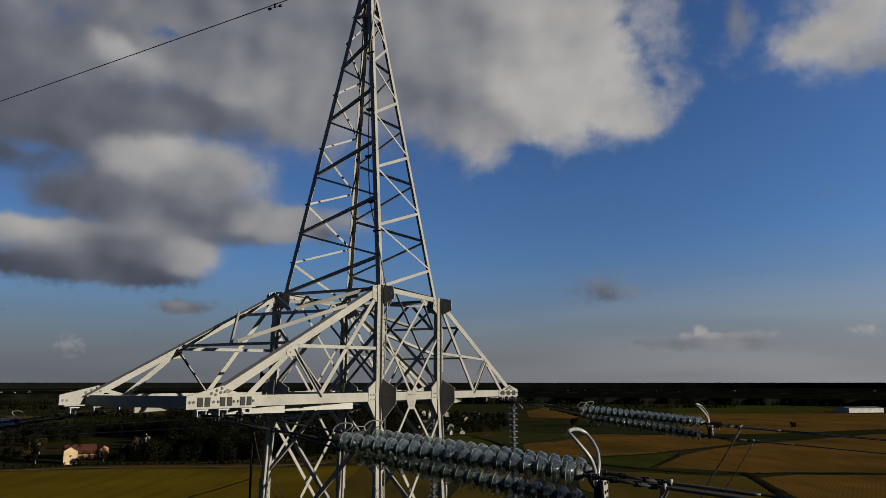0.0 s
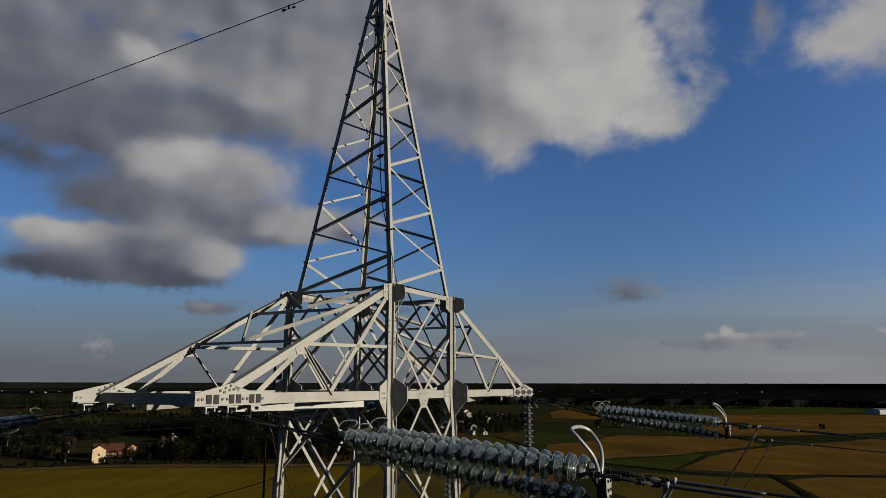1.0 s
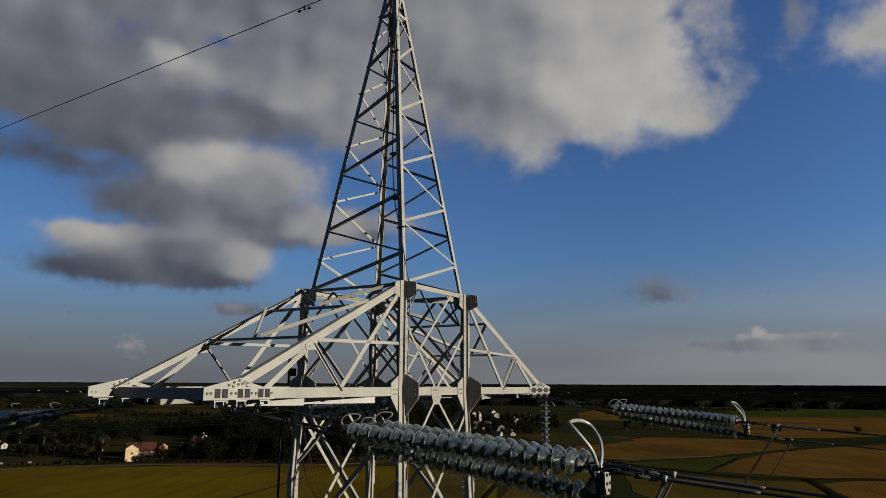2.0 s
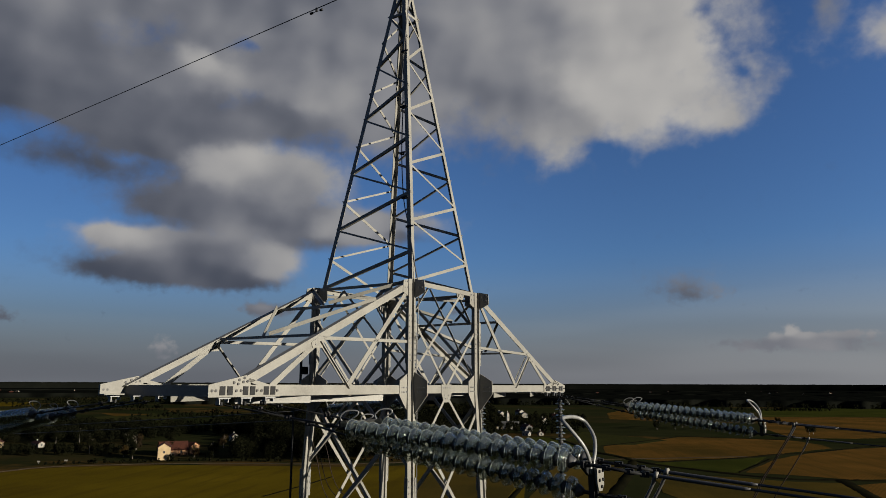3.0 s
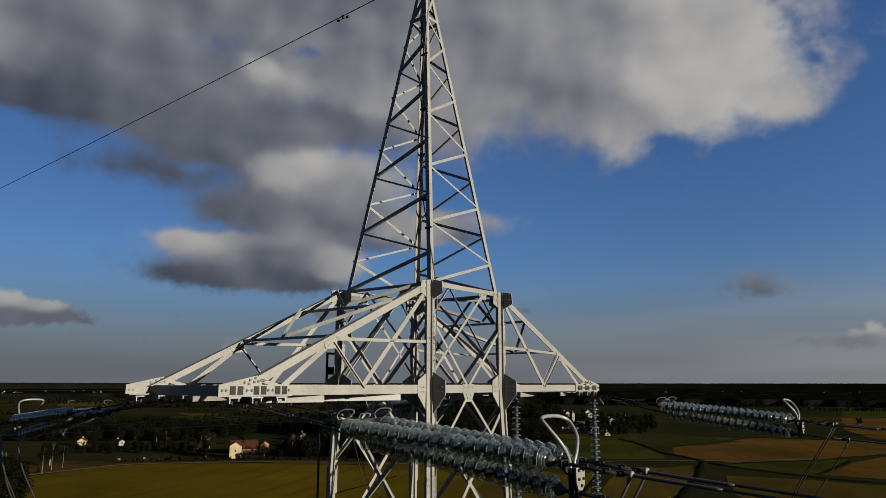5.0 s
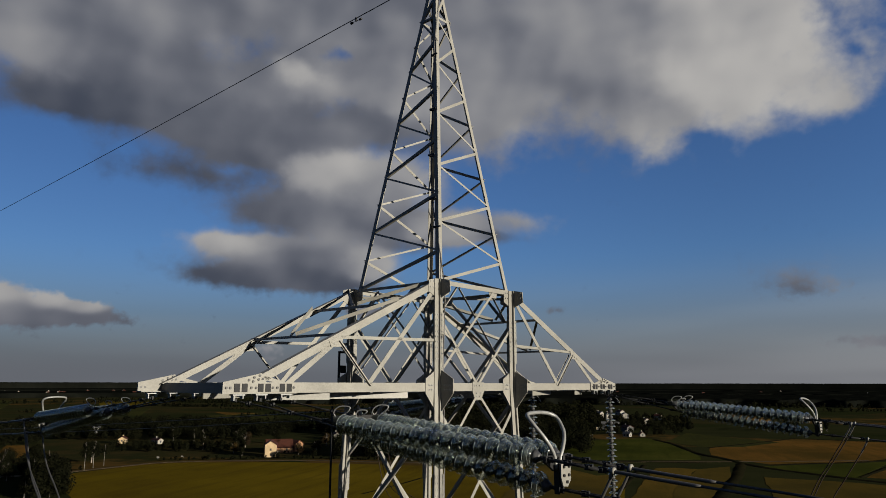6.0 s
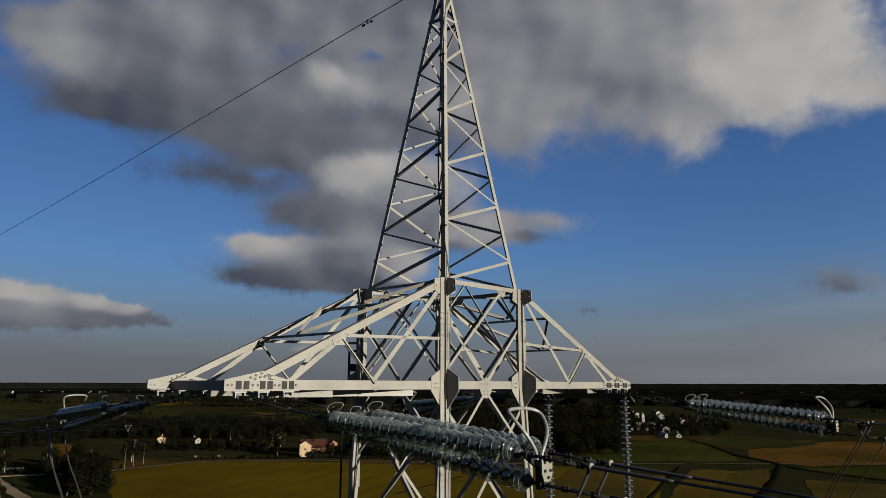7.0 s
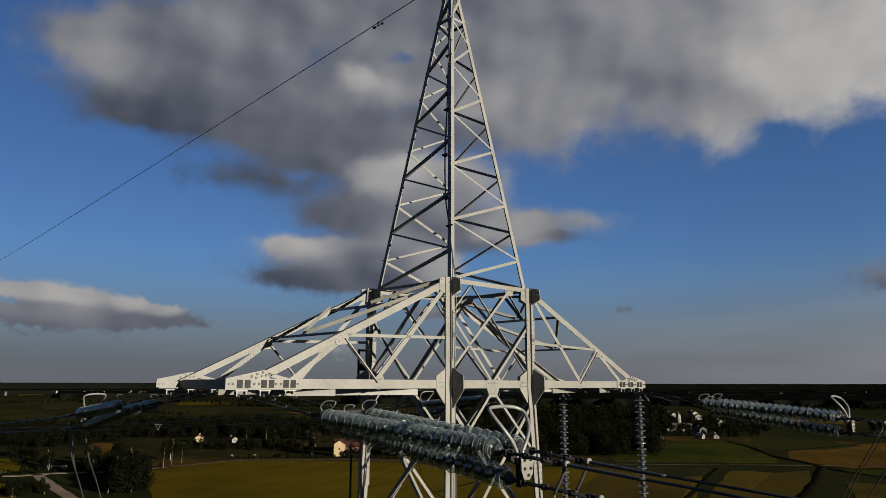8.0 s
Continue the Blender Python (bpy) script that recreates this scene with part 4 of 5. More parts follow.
DRAB = land_material("drab_grass", ((0.014, 0.015, 0.006), (0.020, 0.021, 0.006), (0.029, 0.027, 0.008)), 0.012)
BROWN_GRASS = land_material("brown_grass", ((0.030, 0.023, 0.006), (0.048, 0.033, 0.007), (0.066, 0.043, 0.009)), 0.02, 0.25, 62)
TAN_GRASS = land_material("tan_grass", ((0.036, 0.027, 0.006), (0.062, 0.040, 0.008), (0.086, 0.050, 0.010)), 0.02, 0.25, 70)
GRAVEL = land_material("gravel_road", ((0.115, 0.088, 0.056), (0.165, 0.125, 0.082), (0.205, 0.16, 0.11)), 0.060, grain=6.0)
BANK = land_material("rough_bank_grass", ((0.005, 0.005, 0.003), (0.008, 0.0075, 0.0035), (0.012, 0.0105, 0.0045)), 0.05, grain=0.9)
EARTH = land_material("earth_lane", ((0.030, 0.023, 0.014), (0.044, 0.033, 0.020), (0.062, 0.046, 0.029)), 0.060, grain=6.0)
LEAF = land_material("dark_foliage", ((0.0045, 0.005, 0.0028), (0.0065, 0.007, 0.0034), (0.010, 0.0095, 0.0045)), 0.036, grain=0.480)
LEAF_RUST = land_material("autumn_foliage", ((0.018, 0.013, 0.008), (0.030, 0.020, 0.007), (0.042, 0.026, 0.008)), 0.048, grain=0.480)
for m in (LEAF, LEAF_RUST):
    # thin leaves let part of the light through
    n = Nodes(m.node_tree)
    b = m.node_tree.nodes["Principled BSDF"]
    thin = n.add("ShaderNodeBsdfTranslucent")
    n.put(b.inputs["Base Color"].links[0].from_socket, thin.inputs[0])
    both = n.add("ShaderNodeMixShader")
    both.inputs[0].default_value = 0.42
    n.put(b.outputs[0], both.inputs[1])
    n.put(thin.outputs[0], both.inputs[2])
    n.put(both.outputs[0], m.node_tree.nodes["Material Output"].inputs[0])
# near-black foliage: the far forest's cloud shade is put into its colour
FAR_LEAF_SHADED = land_material("far_shaded_foliage", ((0.0025, 0.0028, 0.0022), (0.0034, 0.0038, 0.0029), (0.005, 0.0052, 0.004)), 0.004, grain=0.05)
BARK = material("bark", (0.14, 0.12, 0.10), 0.9, 0.0, (0.09, 0.075, 0.06), 2.0, 20.0)
BIRCH = material("pale_bark", (0.085, 0.076, 0.060), 0.85, 0.0, (0.055, 0.05, 0.04), 2.0, 20.0)

rings = [0, 60, 150, 300, 500, 800, 1200, 1800, 2600, 3600, 4850]
verts, faces = [(0, 16, 0)], []
SEG = 96
for r in rings[1:]:
    verts += [(r * math.sin(k * math.tau / SEG), 16 + r * math.cos(k * math.tau / SEG), 0.0) for k in range(SEG)]
faces += [(0, 1 + (k + 1) % SEG, 1 + k) for k in range(SEG)]
for i in range(len(rings) - 2):
    a, b = 1 + i * SEG, 1 + (i + 1) * SEG
    faces += [(a + k, a + (k + 1) % SEG, b + (k + 1) % SEG, b + k) for k in range(SEG)]
ground = new("ground", mesh_of("ground", verts, faces))
ground.data.materials.append(GRASS)
tagged(ground, "wide dark green and brown farmland plain", "ground", kind="structure")


def field(name, outline, mat, label, high=0.05):
    """A crop field: a low sheet with slightly ragged edges."""
    pts = []
    n = len(outline)
    rnd = random.Random(len(name) * 31 + n + int(outline[0][0]))
    for i in range(n):
        a, b = Vector(outline[i]), Vector(outline[(i + 1) % n])
        k = max(2, int((b - a).length / 12))
        for j in range(k):
            q = a.lerp(b, j / k)
            pts.append((q.x + rnd.uniform(-0.7, 0.7), q.y + rnd.uniform(-0.7, 0.7)))
    high = high * 0.3 + 0.004 * int(name.split("_")[1])
    m = len(pts)
    v = [(x, y, -0.02) for x, y in pts] + [(x, y, high) for x, y in pts]
    f = [(i, (i + 1) % m, m + (i + 1) % m, m + i) for i in range(m)] + [tuple(range(m, 2 * m))]
    bm = bmesh.new()
    bv = [bm.verts.new(p) for p in v]
    for g in f:
        bm.faces.new([bv[i] for i in g])
    bmesh.ops.triangulate(bm, faces=[g for g in bm.faces if len(g.verts) > 4])
    bmesh.ops.recalc_face_normals(bm, faces=bm.faces)
    me = bpy.data.meshes.new(name)
    bm.to_mesh(me)
    bm.free()
    me.materials.append(mat)
    ob = new(name, me)
    return tagged(ob, label, "field", kind="structure")


field("field_1", [(-246, 274), (-236, 318), (-222, 334), (-170, 349), (-97, 352), (-66, 364), (-4, 376), (-3, 330), (-4, 250), (-20, 200), (-60, 150), (-150, 150), (-186, 214)], OLIVE, "olive green meadow beside the gravel lane")
field("field_2", [(87, 884), (101, 1066), (144, 1225), (151, 1178), (149, 897), (137, 854), (103, 877)], STUBBLE, "orange brown stubble field far off")
field("field_3", [(41, 450), (45, 498), (79, 545), (111, 593), (140, 596), (168, 579), (189, 568), (193, 533), (190, 506), (137, 455), (114, 433), (86, 417), (66, 405), (50, 428)], STUBBLE, "orange brown stubble field bordered by banks")
field("field_4", [(60, 396), (85, 411), (113, 426), (130, 440), (114, 403), (93, 358), (82, 365), (70, 381)], GREEN, "green crop field")
field("field_5", [(131, 427), (162, 467), (195, 497), (240, 527), (330, 594), (430, 600), (340, 440), (250, 342), (154, 345), (134, 342), (116, 354), (97, 361)], STUBBLE, "orange brown stubble field with furrows")
field("field_6", [(287, 982), (379, 988), (640, 1010), (560, 800), (430, 690), (278, 615), (236, 599), (198, 601), (212, 721)], STUBBLE, "wide orange brown stubble field")
field("field_7", [(9, 372), (18, 377), (28, 373), (20, 330), (12, 262), (-2, 262), (1, 300)], TAN_GRASS, "tan striped stubble strip", 0.07)
field("field_8", [(128, 322), (153, 334), (250, 333), (200, 270), (140, 240), (119, 250), (124, 287)], STUBBLE, "orange brown stubble field")
field("field_13", [(54, 350), (89, 340), (108, 329), (127, 329), (121, 286), (112, 250), (60, 240), (48, 290)], BROWN_GRASS, "olive brown grass field")
field("field_15", [(28, 373), (44, 389), (40, 345), (32, 289), (12, 262), (13, 290), (20, 330)], BROWN_GRASS, "olive brown grass strip")
field("field_16", [(-46, 368), (-3, 380), (-5, 340), (-10, 262), (-46, 262), (-47, 300)], BROWN_GRASS, "brown grass beside the olive meadow")
field("field_18", [(-40, 374), (0, 383), (-4, 348), (-16, 335)], DRAB, "drab green grass strip", 0.09)
field("field_19", [(-354, 292), (-312, 272), (-298, 250), (-330, 222), (-430, 235)], OLIVE, "yellow green grass bank beside the lane")
field("field_20", [(-262, 222), (-240, 204), (-222, 190), (-215, 160), (-270, 160), (-296, 208)], OLIVE, "yellow green grass beside the gravel track")
field("field_25", [(-264, 242), (-269, 249), (-249, 239), (-224, 222), (-214, 213), (-222, 214), (-245, 227)], DRAB, "drab green verge beside the gravel track")
field("field_21", [(-397, 389), (-383, 394), (-320, 330), (-335, 325)], STUBBLE, "small orange brown stubble field between trees")
field("field_17", [(291, 995), (374, 1277), (524, 1464), (663, 1458), (600, 1150), (461, 1017)], GREEN, "green crop field far off")
field("field_9", [(-47, 396), (-52, 420), (-51, 485), (-29, 545), (7, 574), (24, 521), (34, 442), (34, 422), (0, 411)], GREEN, "dark green pasture by the village")
field("field_10", [(-1146, 1356), (-1042, 1403), (-873, 1177), (-961, 1138)], OLIVE, "yellow green field far off")
field("field_11", [(40, 644), (96, 558), (67, 512), (40, 505), (20, 545)], DRAB, "drab green grass by the village")
field("field_12", [(-525, 810), (-511, 930), (-431, 829), (-366, 690), (-415, 664), (-454, 692)], DRAB, "dark green pasture")
field("field_22", [(-1115, 888), (-953, 816), (-641, 615), (-589, 552), (-661, 569), (-760, 608)], DRAB, "dark green pasture beyond the lane")
field("field_23", [(-1674, 1460), (-1560, 1440), (-1368, 1354), (-1120, 1090), (-985, 950), (-1004, 879), (-1180, 1010)], DRAB, "drab grass field far off")
field("field_26", [(-2900, 2390), (-3100, 2680), (-2285, 1979), (-2245, 1847)], STUBBLE, "sandy stubble field far off")
field("field_27", [(-860, 999), (-773, 1036), (-604, 788), (-664, 763)], DRAB, "drab grass field beyond the wood")
field("field_24", [(-577, 915), (-500, 900), (-511, 839)], STUBBLE, "small sandy patch far off")


def lane(name, pts, width, label, mat):
    pts = smooth_path([(x, y, 0) for x, y in pts], 8)
    v = []
    for i, p in enumerate(pts):
        d = (pts[min(i + 1, len(pts) - 1)] - pts[max(i - 1, 0)]).normalized()
        s = Vector((-d.y, d.x, 0)) * width / 2
        v += [p + s + Vector((0, 0, -0.02)), p + s + Vector((0, 0, 0.09)), p - s + Vector((0, 0, 0.09)), p - s + Vector((0, 0, -0.02))]
    f = [(i * 4 + k, i * 4 + k + 1, i * 4 + 5 + k, i * 4 + 4 + k) for i in range(len(pts) - 1) for k in range(3)]
    ob = new(name, mesh_of(name, v, f))
    ob.data.materials.append(mat)
    return tagged(ob, label, "road", kind="structure")


lane("road_1", [(-330, 215), (-288, 238), (-276, 254), (-258, 268), (-250, 284)], 4.6, "pale gravel lane junction", GRAVEL)
lane("road_3", [(-250, 284), (-242, 312), (-230, 334), (-175, 357), (-102, 365), (-60, 381), (49, 415), (120, 440)], 3.4, "brown earth lane along the meadow", EARTH)
lane("road_2", [(-281, 248), (-265, 237), (-249, 227), (-233, 216), (-214, 204), (-180, 178), (-150, 130)], 4.6, "pale gravel track", GRAVEL)


# woods and trees: clouds of small leaf clumps on trunks
def leaf_cloud(rnd, count, rx, rz, base, size):
    """Quads of leaf clumps spread through an uneven crown."""
    lobes = [(rnd.uniform(-0.62, 0.62) * rx, rnd.uniform(-0.62, 0.62) * rx, base + rz * rnd.uniform(0.25, 1.6), rnd.uniform(0.3, 0.72)) for _ in range(11)]
    v, f = [], []
    for _ in range(count):
        lx, ly, lz, lr = rnd.choice(lobes)
        d = Vector((rnd.gauss(0, 1), rnd.gauss(0, 1), rnd.gauss(0, 1))).normalized() * (rnd.random() ** 0.4)
        p = Vector((lx, ly, lz)) + Vector((d.x * rx * lr, d.y * rx * lr, d.z * rz * lr))
        out = d.normalized() + Vector((rnd.gauss(0, 0.45), rnd.gauss(0, 0.45), rnd.gauss(0.25, 0.45)))
        a = out.cross(Vector((rnd.gauss(0, 1), rnd.gauss(0, 1), rnd.gauss(0, 1)))).normalized()
        b = out.cross(a).normalized()
        s = size * rnd.uniform(0.6, 1.3)
        k = len(v)
        v += [p - a * s, p - b * s * 0.7, p + a * s, p + b * s * 0.8]
        f.append((k, k + 1, k + 2, k + 3))
    return v, f


def tree_parts(rnd, high, leaves):
    trunk = [tube([(0, 0, -0.2), (rnd.uniform(-.2, .2), 0, high * 0.35), (rnd.uniform(-.4, .4), rnd.uniform(-.3, .3), high * 0.8)], [high * 0.024, high * 0.017, 0.04], 6)]
    for k in range(5):
        z = high * rnd.uniform(0.3, 0.6)
        ang = rnd.uniform(0, math.tau)
        trunk.append(tube([(0, 0, z), (math.cos(ang) * high * 0.2, math.sin(ang) * high * 0.2, z + high * 0.2)], [high * 0.01, 0.02], 5))
    return join(trunk), leaf_cloud(rnd, leaves, high * 0.32, high * 0.34, high * 0.16, high * 0.0165)


TREES = []
for k in range(4):
    rnd = random.Random(40 + k)
    (tv, tf), (lv, lf) = tree_parts(rnd, 10.0, 4600)
    tm, lm = mesh_of("trunk", tv, tf), mesh_of("crown", lv, lf)
    tm.materials.append(BARK)
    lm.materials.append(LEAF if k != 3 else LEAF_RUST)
    TREES.append((tm, lm))
slim = mesh_of("trunk", *join([tube([(0, 0, -0.2), (0.15, 0, 5.5), (0.0, 0.1, 10)], [0.11, 0.07, 0.02], 6)] + [tube([(0.1, 0, z), (0.8 * math.cos(z * 2), 0.8 * math.sin(z * 2), z + 1.6)], [0.05, 0.015], 5) for z in (4.5, 5.6, 6.4, 7.2, 8.0)]))
slim.materials.append(BIRCH)
slim_crown = mesh_of("crown", *leaf_cloud(random.Random(77), 900, 1.9, 3.0, 4.6, 0.20))
slim_crown.materials.append(LEAF)


def tree(x, y, high, kind, label, group):
    t = thing("tree", Matrix.Translation((x, y, 0)) @ Matrix.Rotation(x * 1.3 + y, 4, "Z") @ Matrix.Scale(high / 10.0, 4), label, "tree", group)
    tm, lm = (slim, slim_crown) if kind == "slim" else TREES[kind]
    part_mesh("trunk", tm, None, t)
    part_mesh("crown", lm, None, t)


for x, y, h in ((-247, 289, 13), (-251.5, 300, 13), (-253, 309, 11), (-300, 430, 11), (-288, 436, 12), (-276, 428, 10)):
    tree(x, y, h, "slim", "slender pale-barked tree with thin foliage beside the lane", "roadside trees")
rnd = random.Random(5)
for x, y, h in ((-262, 258, 13), (-272, 268, 15), (-252, 251, 10), (-242, 254, 12), (-282, 280, 14), (-262, 284, 13), (-300, 270, 12), (-208, 216, 9), (-201, 220, 10), (-216, 226, 8), (-228, 240, 10), (-228, 206, 7), (-232, 196, 8), (-272, 222, 7), (-282, 212, 8), (-290, 262, 9), (-276, 290, 15), (-268, 318, 15)):
    tree(x, y, h * 0.9, rnd.randrange(3), "dark bushy tree beside the gravel track", "trees by the track")
for x, y, h in ((-186, 386, 8), (-178, 392, 10), (-205, 398, 9), (-232, 402, 11), (-214, 372, 6), (-224, 380, 8), (-190, 368, 5), (-170, 372, 6), (-240, 420, 12), (-256, 398, 10), (-252, 430, 12), (-236, 452, 11), (-196, 446, 10)):
    tree(x, y, h, rnd.randrange(4), "dark tree close to the farmhouse", "trees by the farm")
for x, y, h in ((224, 640, 10), (230, 648, 9), (150, 690, 12), (128, 700, 13), (138, 720, 12), (160, 705, 11), (110, 690, 11), (300, 660, 8), (420, 640, 9), (427, 648, 8), (250, 800, 9)):
    tree(x, y, h, rnd.randrange(3), "dark round tree between the fields", "field trees")


def wood(name, spots, count_leaves, label, mat, seed, size=0.10):
    """Many trees as one mass of leaf clumps."""
    g = np.random.default_rng(seed)
    n = len(spots)
    high = g.uniform(0.7, 1.25, n) * np.array([s[2] for s in spots])
    cen = np.array([(s[0], s[1]) for s in spots])
    k = count_leaves
    d = g.normal(size=(n, k, 3))
    d /= np.linalg.norm(d, axis=2, keepdims=True)
    d *= g.random((n, k, 1)) ** 0.35
    p = np.empty((n, k, 3))
    p[:, :, 0] = cen[:, None, 0] + d[:, :, 0] * high[:, None] * 0.36
    p[:, :, 1] = cen[:, None, 1] + d[:, :, 1] * high[:, None] * 0.36
    p[:, :, 2] = high[:, None] * (0.52 + 0.48 * d[:, :, 2])
    p = p.reshape(-1, 3)
    out = d.reshape(-1, 3) + 0.45 * g.normal(size=p.shape) + np.array((0, 0, 0.25))
    a = np.cross(out, g.normal(size=p.shape))
    a /= np.linalg.norm(a, axis=1, keepdims=True)
    b = np.cross(out, a)
    b /= np.linalg.norm(b, axis=1, keepdims=True)
    s = (np.repeat(high, k) * size * g.uniform(0.6, 1.4, len(p)))[:, None]
    quad = np.stack([p - a * s, p - b * s * 0.8, p + a * s, p + b * s * 0.8], axis=1).reshape(-1, 3)
    me = bpy.data.meshes.new(name)
    m = len(p)
    me.vertices.add(4 * m)
    me.vertices.foreach_set("co", quad.ravel())
    me.loops.add(4 * m)
    me.loops.foreach_set("vertex_index", np.arange(4 * m))
    me.polygons.add(m)
    me.polygons.foreach_set("loop_start", np.arange(m) * 4)
    me.update(calc_edges=True)
    me.materials.append(mat)
    ob = new(name, me)
    return tagged(ob, label, "woods", kind="stuff")


def scatter(rnd, outline, gap, high):
    """Spots inside a polygon."""
    xs, ys = [p[0] for p in outline], [p[1] for p in outline]
    n = int((max(xs) - min(xs)) * (max(ys) - min(ys)) / gap ** 2)
    out = []
    for _ in range(n):
        x, y = rnd.uniform(min(xs), max(xs)), rnd.uniform(min(ys), max(ys))
        inside = False
        for (x0, y0), (x1, y1) in zip(outline, outline[1:] + outline[:1]):
            if (y0 > y) != (y1 > y) and x < (x1 - x0) * (y - y0) / (y1 - y0) + x0:
                inside = not inside
        if inside:
            out.append((x, y, high))
    return out


def along(rnd, pts, gap, high, wide=1.5, vary=0.35):
    """Spots in a row along a line."""
    out = []
    for (x0, y0), (x1, y1) in zip(pts, pts[1:]):
        k = max(1, int(math.hypot(x1 - x0, y1 - y0) / gap))
        out += [(x0 + (x1 - x0) * i / k + rnd.uniform(-wide, wide), y0 + (y1 - y0) * i / k + rnd.uniform(-wide, wide), high * rnd.uniform(1 - vary, 1 + vary)) for i in range(k)]
    return out


rnd = random.Random(9)
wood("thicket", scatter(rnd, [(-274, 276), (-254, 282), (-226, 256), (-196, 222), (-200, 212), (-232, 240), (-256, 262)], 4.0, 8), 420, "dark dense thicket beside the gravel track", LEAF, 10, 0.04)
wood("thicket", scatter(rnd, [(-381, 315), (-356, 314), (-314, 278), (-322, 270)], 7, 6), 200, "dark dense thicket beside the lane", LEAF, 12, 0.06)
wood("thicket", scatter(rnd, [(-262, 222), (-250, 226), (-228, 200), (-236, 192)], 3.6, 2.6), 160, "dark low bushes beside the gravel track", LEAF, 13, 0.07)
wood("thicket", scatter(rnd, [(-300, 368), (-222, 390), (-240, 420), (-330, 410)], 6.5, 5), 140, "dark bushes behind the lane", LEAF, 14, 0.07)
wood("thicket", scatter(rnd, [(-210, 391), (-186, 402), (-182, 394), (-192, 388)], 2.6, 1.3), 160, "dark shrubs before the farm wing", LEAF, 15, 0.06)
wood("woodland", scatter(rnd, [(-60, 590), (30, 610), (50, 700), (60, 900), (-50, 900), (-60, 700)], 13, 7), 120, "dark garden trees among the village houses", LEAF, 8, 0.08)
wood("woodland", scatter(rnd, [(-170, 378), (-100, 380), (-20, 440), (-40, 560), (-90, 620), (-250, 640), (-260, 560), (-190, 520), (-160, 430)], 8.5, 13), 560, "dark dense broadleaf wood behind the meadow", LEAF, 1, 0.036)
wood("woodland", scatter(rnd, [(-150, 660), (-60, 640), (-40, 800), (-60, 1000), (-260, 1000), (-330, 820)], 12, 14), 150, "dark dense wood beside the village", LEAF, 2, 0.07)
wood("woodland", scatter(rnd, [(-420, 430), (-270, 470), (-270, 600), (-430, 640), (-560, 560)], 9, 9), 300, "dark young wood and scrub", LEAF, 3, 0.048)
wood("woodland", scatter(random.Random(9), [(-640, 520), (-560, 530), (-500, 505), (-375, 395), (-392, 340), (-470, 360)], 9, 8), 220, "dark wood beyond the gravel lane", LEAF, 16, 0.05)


def bank(name, pts, width, high, label, seed):
    """A bank of rough grass along a field's edge: an uneven low ridge."""
    pts = smooth_path([(x, y, 0) for x, y in pts], 14)
    g = random.Random(seed)
    v, f, n = [], [], len(pts)
    shape = ((-1.0, 0.0), (-0.62, 0.5), (-0.2, 0.95), (0.25, 1.0), (0.66, 0.45), (1.0, 0.0))
    for i, p in enumerate(pts):
        d = (pts[min(i + 1, n - 1)] - pts[max(i - 1, 0)]).normalized()
        side = Vector((-d.y, d.x, 0))
        k = 0.65 + 0.4 * noise.noise(Vector((i * 0.31, seed, 0.5))) + g.uniform(0, 0.14)
        for x, z in shape:
            v.append(p + side * (x * width * g.uniform(0.93, 1.07)) + Vector((0, 0, -0.03 if z == 0 else z * high * 0.5 * k * g.uniform(0.8, 1.2))))
    m = len(shape)
    f = [(i * m + k, i * m + k + 1, i * m + m + k + 1, i * m + m + k) for i in range(n - 1) for k in range(m - 1)]
    ob = new(name, mesh_of(name, v, f, True))
    ob.data.materials.append(BANK)
    return tagged(ob, label, "grass bank", kind="structure")


for k, (pts, width, high) in enumerate((
    ([(13, 559), (24, 521), (35, 457), (47, 427), (52, 410), (60, 390), (73, 373), (91, 352), (111, 338), (132, 339), (152, 338), (250, 337), (360, 345)], 2.6, 1.0),
    ([(129, 428), (112, 394), (94, 360)], 1.3, 0.5),
    ([(66, 403), (86, 415), (115, 432), (137, 453), (163, 470), (197, 501), (231, 531), (330, 598), (450, 680)], 2.2, 0.8),
    ([(111, 600), (164, 583), (191, 576), (255, 566), (330, 600)], 2.4, 0.7),
    ([(130, 337), (126, 312), (121, 286), (112, 245)], 3.2, 0.8),
    ([(52, 405), (47, 375), (42, 345), (30, 289), (22, 250)], 2.8, 1.0),
    ([(4, 384), (-1, 340), (-5, 300), (-9, 262)], 1.4, 0.5),
    ([(-97, 258), (-95, 269), (-91, 292), (-88, 316)], 0.8, 0.35),
    ([(-66, 377), (-35, 391), (0, 400), (35, 404)], 1.6, 0.5),
    ([(45, 500), (79, 548), (111, 598)], 1.8, 0.6),
)):
    bank("grass_bank", pts, width, high, "dark bank of rough grass along a field's edge", 20 + k)
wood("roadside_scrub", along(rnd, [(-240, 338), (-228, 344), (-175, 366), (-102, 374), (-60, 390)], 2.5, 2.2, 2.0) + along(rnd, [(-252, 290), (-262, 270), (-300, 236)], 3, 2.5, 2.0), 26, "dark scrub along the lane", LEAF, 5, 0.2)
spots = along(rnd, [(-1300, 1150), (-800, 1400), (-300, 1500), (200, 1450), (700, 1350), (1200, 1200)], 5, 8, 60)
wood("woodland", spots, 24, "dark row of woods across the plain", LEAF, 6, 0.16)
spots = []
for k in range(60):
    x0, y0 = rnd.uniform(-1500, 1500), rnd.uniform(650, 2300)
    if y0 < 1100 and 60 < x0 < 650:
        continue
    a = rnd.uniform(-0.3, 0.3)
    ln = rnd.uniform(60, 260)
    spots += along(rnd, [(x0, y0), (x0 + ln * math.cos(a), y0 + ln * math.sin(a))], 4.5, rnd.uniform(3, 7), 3)
